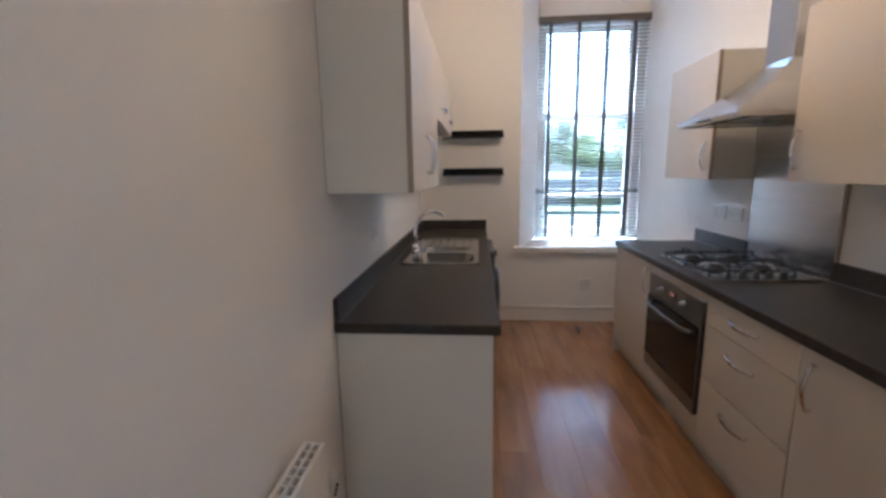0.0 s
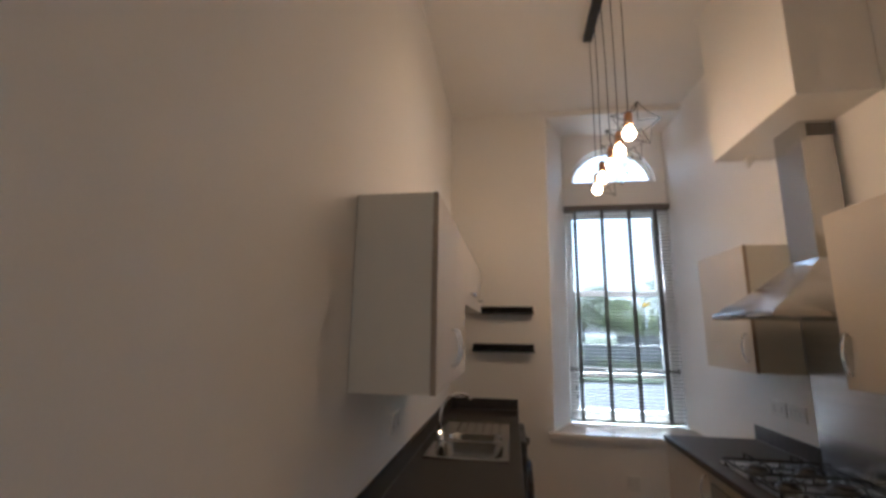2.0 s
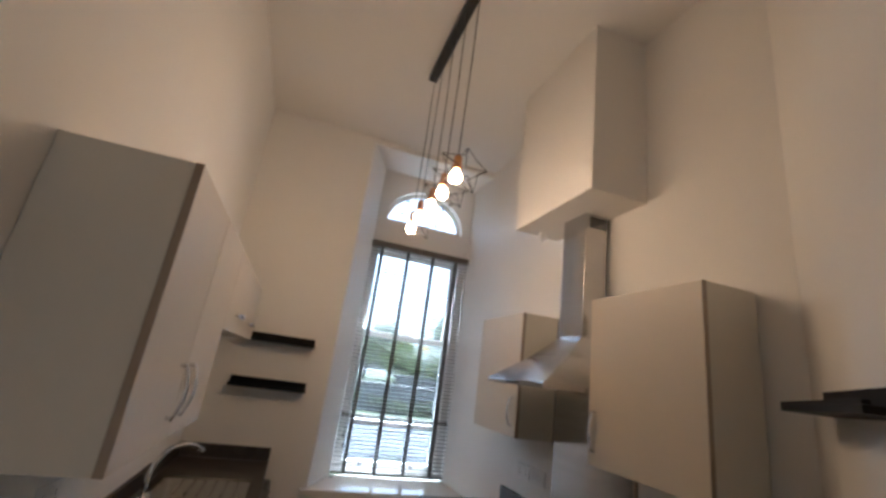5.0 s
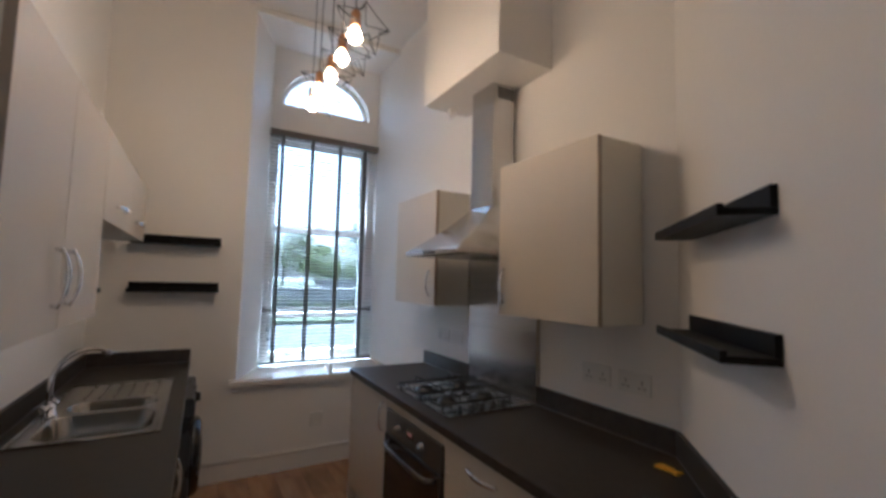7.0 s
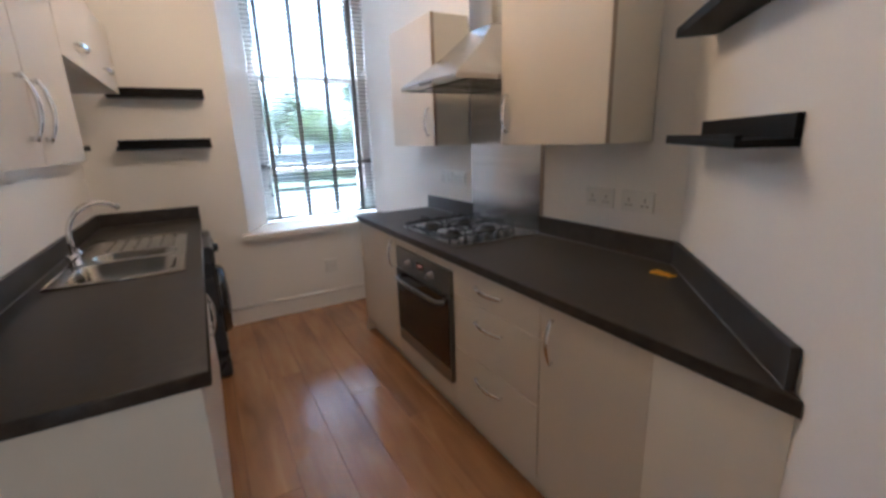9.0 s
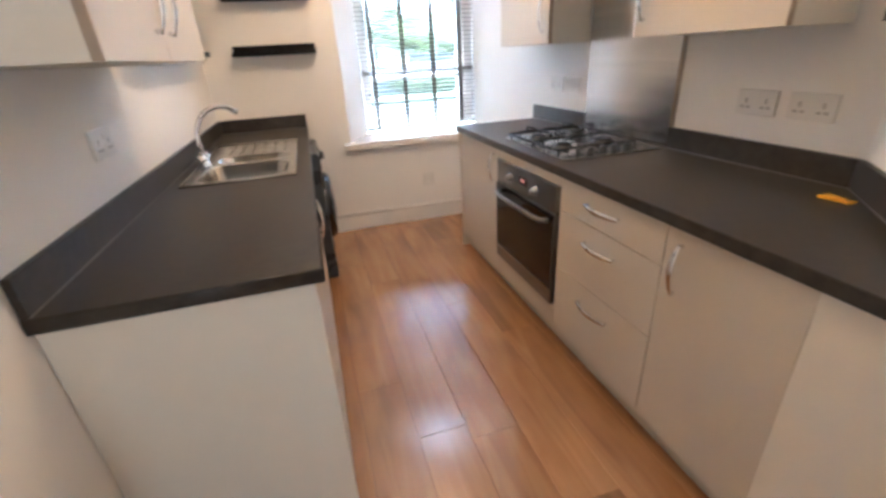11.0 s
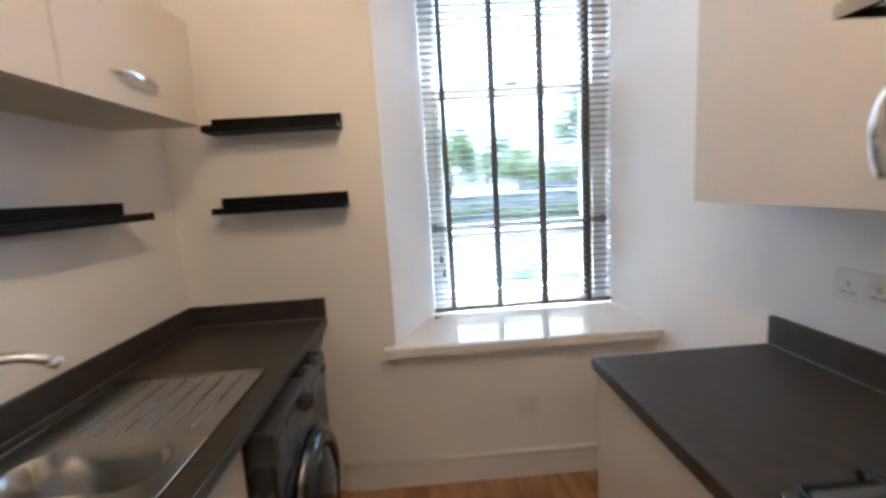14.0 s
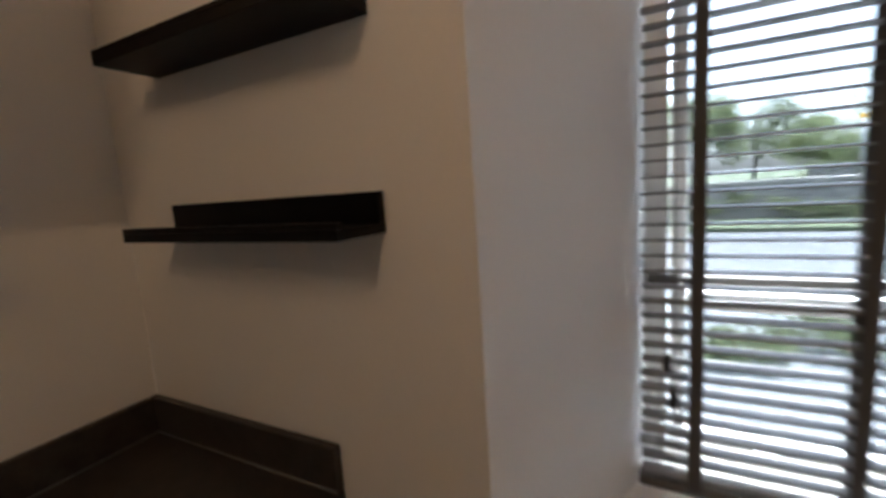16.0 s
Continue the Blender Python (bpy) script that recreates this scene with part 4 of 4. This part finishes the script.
for y0, y1, ha, hb_, lab in ((2.356, 3.045, 2.598, 2.775, "cream flap-door wall cupboard above the tap"), (3.047, 3.640, 3.208, 3.388, "cream flap-door wall cupboard above the drainer")):
    c = thing("wall_cupboard", (-0.23, (y0 + y1) / 2, 1.735), lab, "cupboard", "wall cupboards")
    part("body", box((LB, y0, 1.735), (DX - 0.0205, y1, LT), 0.001), CREAM, c)
    d = part("flap_door", box((DX - 0.0195, y0 + 0.001, 1.735), (DX, y1 - 0.001, LT), 0.002), CREAM, c)
    bow_handle(d, (DX, ha, 1.815), (DX, hb_, 1.815), (1, 0, 0))


# ---- picture-ledge shelves ----
def ledge(length, label):
    """A black ledge: base board, high back, low front lip. Local: x along, y into the room, base at z 0."""
    s = new("wall_shelf")
    tagged(s, label, "shelf", "picture ledges")
    part("board", box((0, 0.0005, 0), (length, 0.118, 0.017), 0.0012), BLACK, s)
    part("back_board", box((0, 0.0005, 0.0172), (length, 0.015, 0.067), 0.0012), BLACK, s)
    part("front_lip", box((0, 0.104, 0.0172), (length, 0.118, 0.027), 0.0012), BLACK, s)
    return s


def place_ledge(s, o, out, z):
    n = Vector((*out, 0)).normalized()
    a = Vector((n.y, -n.x, 0))
    m = Matrix(((a.x, n.x, 0, o[0]), (a.y, n.y, 0, o[1]), (0, 0, 1, z), (0, 0, 0, 1)))
    s.matrix_basis = m
    return s


l1 = place_ledge(ledge(0.545, "short black-brown picture ledge beside the window"), (0.372, FAR), (0, -1), 1.410)
copy_thing(l1, Matrix.Translation((0, 0, 0.333)) @ l1.matrix_basis)
place_ledge(ledge(1.15, "long black-brown picture ledge under the flap cupboards"), (LEFT, 3.607), (1, 0), 1.415)
o = Vector((CX, CY, 0)) + SD * (0.165 if Vector((SN.y, -SN.x, 0)).dot(SD) > 0 else 0.745)
l3 = place_ledge(ledge(0.58, "short black-brown picture ledge on the slanting wall"), (o.x, o.y), (SN.x, SN.y), 1.375)
copy_thing(l3, Matrix.Translation((0, 0, 0.322)) @ l3.matrix_basis)


# ---- sockets and switches ----
def plate(w, h, label, kind_, category):
    """A moulded wall plate. Local: x along, y into the room, centre at the origin."""
    s = new("wall_socket" if category == "socket" else "light_switch")
    tagged(s, label, category, "wall plates")
    part("faceplate", box((-w / 2, 0.0004, -h / 2), (w / 2, 0.010, h / 2), 0.0035), PLASTIC, s)
    for k in range(kind_):
        cx = -w / 2 + w * (k + 0.5) / kind_
        if category == "socket":
            for dx, dz_, sw, sh in ((0, 0.012, 0.004, 0.009), (-0.011, -0.010, 0.007, 0.004), (0.011, -0.010, 0.007, 0.004)):
                part("pin_slot", box((cx + dx - sw, 0.0098, dz_ - 0.006 - sh), (cx + dx + sw, 0.0106, dz_ - 0.006 + sh)), DARKSLOT, s)
            part("rocker", box((cx + 0.022, 0.0098, 0.012), (cx + 0.032, 0.013, 0.030), 0.001), PLASTIC, s)
        else:
            part("rocker_surround", box((cx - 0.0105, 0.0098, -0.0165), (cx + 0.0105, 0.0106, 0.0165)), DARKSLOT, s)
            part("rocker", box((cx - 0.009, 0.0107, -0.015), (cx + 0.009, 0.014, 0.015), 0.0015), PLASTIC, s)
    return s


def place_plate(s, p, out):
    n = Vector((*out, 0)).normalized()
    a = Vector((n.y, -n.x, 0))
    s.matrix_basis = Matrix(((a.x, n.x, 0, p[0]), (a.y, n.y, 0, p[1]), (0, 0, 1, p[2]), (0, 0, 0, 1)))


eastn = (-1, -LEAN)
place_plate(plate(0.150, 0.088, "white double socket above the sink worktop", 2, "socket"), (LEFT, 2.058, 1.160), (1, 0))
place_plate(plate(0.150, 0.088, "white grid of appliance switches by the splashback", 4, "switch"), (wall_x(2.845), 2.845, 1.150), eastn)
place_plate(plate(0.150, 0.088, "white double socket by the splashback", 2, "socket"), (wall_x(3.018), 3.018, 1.150), eastn)
place_plate(plate(0.150, 0.088, "white double socket above the corner worktop", 2, "socket"), (wall_x(1.687), 1.687, 1.137), eastn)
place_plate(plate(0.150, 0.088, "white double socket above the worktop", 2, "socket"), (wall_x(1.497), 1.497, 1.137), eastn)
place_plate(plate(0.105, 0.115, "white double switch plate under the sill", 2, "switch"), (1.145, FAR, 0.385), (0, -1))

# yellow plastic scraper left on the worktop
scr = thing("scraper", (1.69, 1.275, WT1), "small yellow plastic scraper lying on the worktop", "scraper")
sb = prism([(1.660, 1.300), (1.668, 1.245), (1.690, 1.240), (1.700, 1.296)], WT1 + 0.0006, WT1 + 0.010, 0.002)
part("handle", sb, YELLOW, scr)
part("blade_guard", prism([(1.668, 1.243), (1.664, 1.222), (1.698, 1.219), (1.690, 1.238)], WT1 + 0.0006, WT1 + 0.007, 0.001), YELLOW, scr)

# radiator on the long plain wall
rad = thing("radiator", (-0.32, 0.5, 0.13), "white panel radiator with slotted top grille", "radiator")
RX0, RX1, RY0, RY1, RZ0, RZ1 = -0.358, -0.294, 0.05, 1.035, 0.13, 0.695
part("back_panel", box((RX0, RY0, RZ0), (RX0 + 0.012, RY1, RZ1), 0.003), TRIM, rad)
part("front_panel", box((RX1 - 0.012, RY0, RZ0), (RX1, RY1, RZ1), 0.003), TRIM, rad)
part("end_cover", box((RX0 + 0.013, RY1 - 0.004, RZ0), (RX1 - 0.013, RY1, RZ1), 0.001), TRIM, rad)
part("end_cover", box((RX0 + 0.013, RY0, RZ0), (RX1 - 0.013, RY0 + 0.004, RZ1), 0.001), TRIM, rad)
for k in range(30):
    y = RY0 + 0.02 + k * 0.033
    part("grille_bar", box((RX0 + 0.0125, y, RZ1 - 0.022), (RX1 - 0.0125, y + 0.005, RZ1 - 0.004)), TRIM, rad)
part("grille_rail", box((RX0 + 0.028, RY0 + 0.005, RZ1 - 0.012), (RX0 + 0.034, RY1 - 0.005, RZ1 - 0.002)), TRIM, rad)
for y in (0.25, 0.85):
    part("bracket", box((LEFT + 0.0005, y, 0.3), (RX0 - 0.0005, y + 0.03, 0.6)), TRIM, rad)
val = thing("radiator_valve", (-0.325, 1.13, 0.0), "white radiator valve with dark slots on a copper pipe", "radiator valve")
part("pipe", tube([(-0.325, 1.125, FZ + 0.0005), (-0.325, 1.125, 0.42)], 0.0075, 10), PIPE, val, "copper pipe")
vh = part("valve_head", lathe([(0.012, 0), (0.020, 0.008), (0.022, 0.02), (0.022, 0.075), (0.018, 0.088), (0, 0.090)], (-0.325, 1.135, 0.42), (0.0, 0.12, 1), 20), PLASTIC, val)
for k in range(3):
    part("slot", box((-0.312 + 0.004 * k, 1.116, 0.450 + 0.017 * k), (-0.304 + 0.004 * k, 1.122, 0.458 + 0.017 * k)), KNOB, vh)

# ---- pendant light over the aisle ----
PX = 0.752
pl = thing("pendant_light", (PX, 2.40, CEILING), "black ceiling bar with five copper pendants, lit bulbs and wire stars", "pendant light")
part("ceiling_bar", box((PX - 0.030, 1.93, CEILING - 0.046), (PX + 0.030, 2.868, CEILING - 0.0005), 0.004), WIRE, pl, "black metal ceiling bar")
rp = random.Random(11)
for k, (py, pz) in enumerate(((2.005, 2.575), (2.205, 2.572), (2.415, 2.575), (2.610, 2.570), (2.800, 2.560))):
    px = PX + rp.uniform(-0.008, 0.008)
    part("cord", tube([(PX, py, CEILING - 0.047), (PX + (px - PX) * 0.5 + 0.004, py, 3.2), (px, py, pz + 0.075)], 0.0028, 6), CORD, pl)
    hd = part("lampholder", lathe([(0.006, 0.080), (0.010, 0.076), (0.018, 0.066), (0.020, 0.060), (0.020, 0.022), (0.023, 0.020), (0.023, 0.006), (0.020, 0.0), (0.0, 0.0)], (px, py, pz), (0, 0, 1), 20), COPPER, pl, "copper lampholder")
    part("bulb", lathe([(0.012, -0.0005), (0.014, -0.008), (0.021, -0.016), (0.0275, -0.028), (0.0290, -0.038), (0.027, -0.049), (0.020, -0.060), (0.009, -0.066), (0.0, -0.0675)], (px, py, pz), (0, 0, 1), 20), BULB, hd, "lit round bulb")
    # open wire star round the holder
    yaw, tilt = radians(rp.uniform(-25, 25) + 10), radians(rp.uniform(-12, 12))
    ux, uz = Vector((math.cos(yaw), math.sin(yaw), 0)), Vector((math.sin(tilt) * 0.3, 0, 1)).normalized()
    nn = ux.cross(uz).normalized()
    o = Vector((px + 0.035, py, pz + 0.015))
    tips, ins = [], []
    for j in range(5):
        a = radians(90 + 72 * j + rp.uniform(-8, 8))
        tips.append(o + ux * (0.135 * math.cos(a)) + uz * (0.115 * math.sin(a)))
        b = a + radians(36)
        ins.append(o + ux * (0.058 * math.cos(b)) + uz * (0.050 * math.sin(b)))
    for j in range(5):
        for s in (-1, 1):
            for q in (ins[j], ins[j - 1]):
                part("star_wire", tube([tips[j], q + nn * (0.045 * s)], 0.0021, 5), WIRE, hd, "thin black star wire")
# small bracket under the boxing
br = thing("wall_bracket", (1.64, 2.72, 2.60), "small white plastic bracket under the boxed duct", "bracket")
part("arm", box((1.62, 2.70, 2.635), (1.665, 2.735, 2.677), 0.006), PLASTIC, br)
part("hook", tube([(1.642, 2.717, 2.64), (1.642, 2.722, 2.615), (1.632, 2.725, 2.605)], 0.007, 8), PLASTIC, br)

# ---- outside the window ----
gz = -0.4
ground = tagged(part("ground", box((-400, 4.62, gz - 0.3), (400, 900, gz)), GRAVEL), "pale gravel ground outside the window", "ground", kind="structure")
tagged(part("road", box((-120, 11.5, gz + 0.004), (120, 18.2, gz + 0.02)), ASPHALT), "grey asphalt road beyond the garden", "road", kind="structure")
tagged(part("verge", box((-120, 18.25, gz + 0.002), (120, 20.95, gz + 0.16), 0.02), GRASS), "mown grass verge below the stone wall", "verge", kind="structure")
rwall = thing("retaining_wall", (8, 21.3, gz), "long grey stone retaining wall across the road", "wall")
part("core", box((-60, 21.1, gz), (70, 21.7, 0.90)), STONE, rwall)
part("coping", box((-60, 21.0, 0.902), (70, 21.8, 1.03), 0.02), STONE, rwall)
wr = random.Random(17)
sx_, row = 0.0, 0
stones = []
for row in range(5):
    z0 = gz + 0.18 + row * 0.222
    sx_ = -7 + wr.uniform(-0.4, 0)
    while sx_ < 17:
        w_ = wr.uniform(0.35, 0.62)
        stones.append((sx_, z0, w_ - 0.02, 0.205))
        sx_ += w_
shapes = []
for w_ in (0.38, 0.48, 0.58):
    stb = box((0, 0, 0), (w_ - 0.02, 0.09, 0.205), 0.015)
    me_ = bpy.data.meshes.new("stone")
    stb.to_mesh(me_)
    stb.free()
    me_.materials.append(STONE)
    shapes.append((w_ - 0.02, me_))
for x_, z_, w_, h_ in stones[:290]:
    ww, me_ = min(shapes, key=lambda s_: abs(s_[0] - w_))
    st = new("stone", me_)
    st.parent = rwall
    st.location = (x_ - 8, 21.03 - 21.3 + wr.uniform(-0.015, 0.015), z_ - gz)
bank = bmesh.new()
add_box(bank, (-160, 21.7, gz), (160, 70, 0.80))
tagged(part("upper_bank", bank, GRASS), "raised grassy bank behind the stone wall", "bank", kind="structure")
tagged(part("upper_road", box((-160, 22.0, 0.802), (160, 27.0, 0.83)), ASPHALT), "raised asphalt road behind the stone wall", "road", kind="structure")


fwall = thing("far_wall", (30, 27.85, 0.8), "pale low stone wall behind the raised road", "wall")
part("core", box((6.6, 27.65, 0.802), (13.2, 28.05, 1.34)), STONE, fwall)
part("coping", box((6.5, 27.6, 1.342), (13.2, 28.1, 1.42), 0.015), STONE, fwall)
part("pier", box((13.22, 27.5, 0.802), (13.9, 28.2, 1.95), 0.03), STONE, fwall)
part("raised_length", box((13.92, 27.65, 0.802), (60, 28.05, 1.75), 0.02), STONE, fwall)


def leaf_cloud(bm, centre, radii, n, size, rnd):
    """Many small leaf blades scattered through a lumpy crown."""
    lumps = [(Vector((rnd.uniform(-1, 1), rnd.uniform(-1, 1), rnd.uniform(-0.9, 1))) * 0.62, rnd.uniform(0.28, 0.5)) for _ in range(16)]
    for _ in range(n):
        c, r = rnd.choice(lumps)
        d = Vector((rnd.gauss(0, 1), rnd.gauss(0, 1), rnd.gauss(0, 1))).normalized() * (r * rnd.random() ** 0.35)
        p = c + d
        p = Vector((p.x * radii[0], p.y * radii[1], p.z * radii[2])) + Vector(centre)
        u = Vector((rnd.gauss(0, 1), rnd.gauss(0, 1), rnd.gauss(0, 1))).normalized()
        v = u.orthogonal().normalized() * (size * rnd.uniform(0.3, 0.55))
        u *= size * rnd.uniform(0.6, 1.1)
        q = [bm.verts.new(x) for x in (p - u, p + v, p + u, p - v)]
        bm.faces.new(q)


def tree(x, y, z, h, spread, n, size, seed, label, mat_, trunk=0.14):
    rnd = random.Random(seed)
    t = thing("tree", (x, y, z), label, "tree", "trees")
    tb = bmesh.new()
    add_tube(tb, [(x, y, z), (x + 0.1, y, z + h * 0.25), (x - 0.05, y, z + h * 0.5), (x + 0.05, y, z + h * 0.8)], [trunk, trunk * 0.8, trunk * 0.55, trunk * 0.15], 8)
    part("trunk", tb, BARK, t)
    for k in range(9):
        a = rnd.uniform(0, 6.28)
        zz = z + h * rnd.uniform(0.22, 0.6)
        e = Vector((x + math.cos(a) * spread * rnd.uniform(0.5, 0.95), y + math.sin(a) * spread * 0.8, zz + h * rnd.uniform(0.12, 0.35)))
        m0 = Vector((x, y, zz))
        part("limb", tube([m0, m0.lerp(e, 0.5) + Vector((0, 0, 0.12)), e], [trunk * 0.4, trunk * 0.22, trunk * 0.06], 6), BARK, t)
    cb = bmesh.new()
    leaf_cloud(cb, (x, y, z + h * 0.56), (spread, spread, h * 0.5), n, size, rnd)
    part("crown", cb, mat_, t, normals=False)
    return t


tree(2.6, 30, 0.8, 4.6, 2.4, 5200, 0.12, 1, "sparse young green tree behind the raised road", LEAF)
tree(5.4, 33, 0.8, 4.4, 2.4, 3200, 0.11, 2, "thin pale-leaved tree behind the raised road", LEAFD, 0.1)
tree(9.0, 36, 0.8, 3.6, 2.6, 4200, 0.14, 8, "low leafy tree behind the raised road", LEAF, 0.12)
tree(12.8, 30, 0.8, 8.0, 3.6, 11000, 0.16, 3, "tall leafy green tree behind the raised road", LEAF, 0.2)
tree(17.5, 33, 0.8, 8.0, 3.8, 9000, 0.17, 4, "tall leafy green tree behind the raised road", LEAF, 0.2)
tree(23.5, 34, 0.8, 8.5, 4.0, 8000, 0.19, 9, "tall leafy green tree behind the raised road", LEAFD, 0.2)
tree(-0.8, 32, 0.8, 5.0, 2.6, 5200, 0.14, 5, "leafy green tree behind the raised road", LEAFD, 0.16)
tree(-7.0, 33, 0.8, 6.5, 3.4, 7000, 0.17, 6, "leafy green tree behind the raised road", LEAF, 0.18)
tree(-14.0, 33, 0.8, 7.5, 3.6, 7000, 0.19, 7, "leafy green tree behind the raised road", LEAF, 0.18)
hrnd = random.Random(21)
hb2 = bmesh.new()
for k in range(46):
    hx = -26 + k * 1.25
    big = hx > 7
    if -2.5 < hx < 7:
        continue
    leaf_cloud(hb2, (hx, 28.8 + hrnd.uniform(-0.5, 0.5), 1.35 + 0.5 * big), (1.5, 0.9, hrnd.uniform(0.8, 1.15) + 0.6 * big), 1300, 0.10, hrnd)
hedge = part("hedge", hb2, LEAF, normals=False)
tagged(hedge, "ragged green hedge along the raised road", "hedge", kind="stuff")
ib = bmesh.new()
irnd = random.Random(41)
for k in range(60):
    leaf_cloud(ib, (irnd.uniform(-16, 26), 20.75 + irnd.uniform(-0.15, 0.15), gz + irnd.uniform(0.25, 0.8)), (irnd.uniform(0.5, 1.3), 0.25, irnd.uniform(0.2, 0.45)), 260, 0.07, irnd)
ivy = part("ivy", ib, LEAFD, normals=False)
tagged(ivy, "rough greenery growing at the stone wall foot", "undergrowth", kind="stuff")
srnd = random.Random(31)
for k, (sx, sy, sr) in enumerate(((1.5, 8.0, 0.28), (2.2, 8.6, 0.32), (3.1, 8.2, 0.35), (3.9, 9.0, 0.30), (0.4, 8.4, 0.30), (-0.6, 8.0, 0.3))):
    sh = thing("shrub", (sx, sy, gz), "low dark green garden shrub on gravel", "shrub", "garden shrubs")
    cb = bmesh.new()
    leaf_cloud(cb, (sx, sy, gz + sr * 0.8), (sr * 1.6, sr * 1.3, sr * 0.85), 1500, 0.035, srnd)
    part("leaves", cb, LEAFD, sh, normals=False)
    part("stem", tube([(sx, sy, gz), (sx + 0.03, sy, gz + sr * 0.8)], [0.02, 0.01], 6), BARK, sh)
sg = thing("road_sign", (8.2, 27.4, 0.80), "slim grey post with small yellow road sign", "road sign")
part("post", tube([(8.2, 27.4, 0.80), (8.2, 27.4, 3.25)], 0.05, 10), SIGNPOST, sg)
part("sign_plate", box((8.0, 27.33, 3.18), (8.42, 27.36, 3.36), 0.01), YELLOW, sg, "yellow sign plate")

# ---- floor boards ----
BW, BL = 0.192, 1.285
fm = bmesh.new()
add_box(fm, (-BW / 2 + 0.0006, -BL / 2 + 0.0006, -0.0125), (BW / 2 - 0.0006, BL / 2 - 0.0006, 0.0), 0.0008)
plank_mesh = bpy.data.meshes.new("floorboard")
fm.to_mesh(plank_mesh)
fm.free()
plank_mesh.materials.append(FLOORW)
fr_ = random.Random(7)
for c in range(13):
    x = -0.42 + c * BW
    y = -1.75 - fr_.uniform(0, BL)
    while y < 4.55:
        y1 = y + BL
        if y1 > -1.7 and y < 4.0:
            ya, yb = max(y, -1.79), min(y1, 4.3)
            b = new("floorboard", plank_mesh)
            b.parent = floor
            b.location = (x, (ya + yb) / 2, FZ + fr_.uniform(-0.0002, 0.0))
            b.scale.y = (yb - ya) / BL
        y = y1
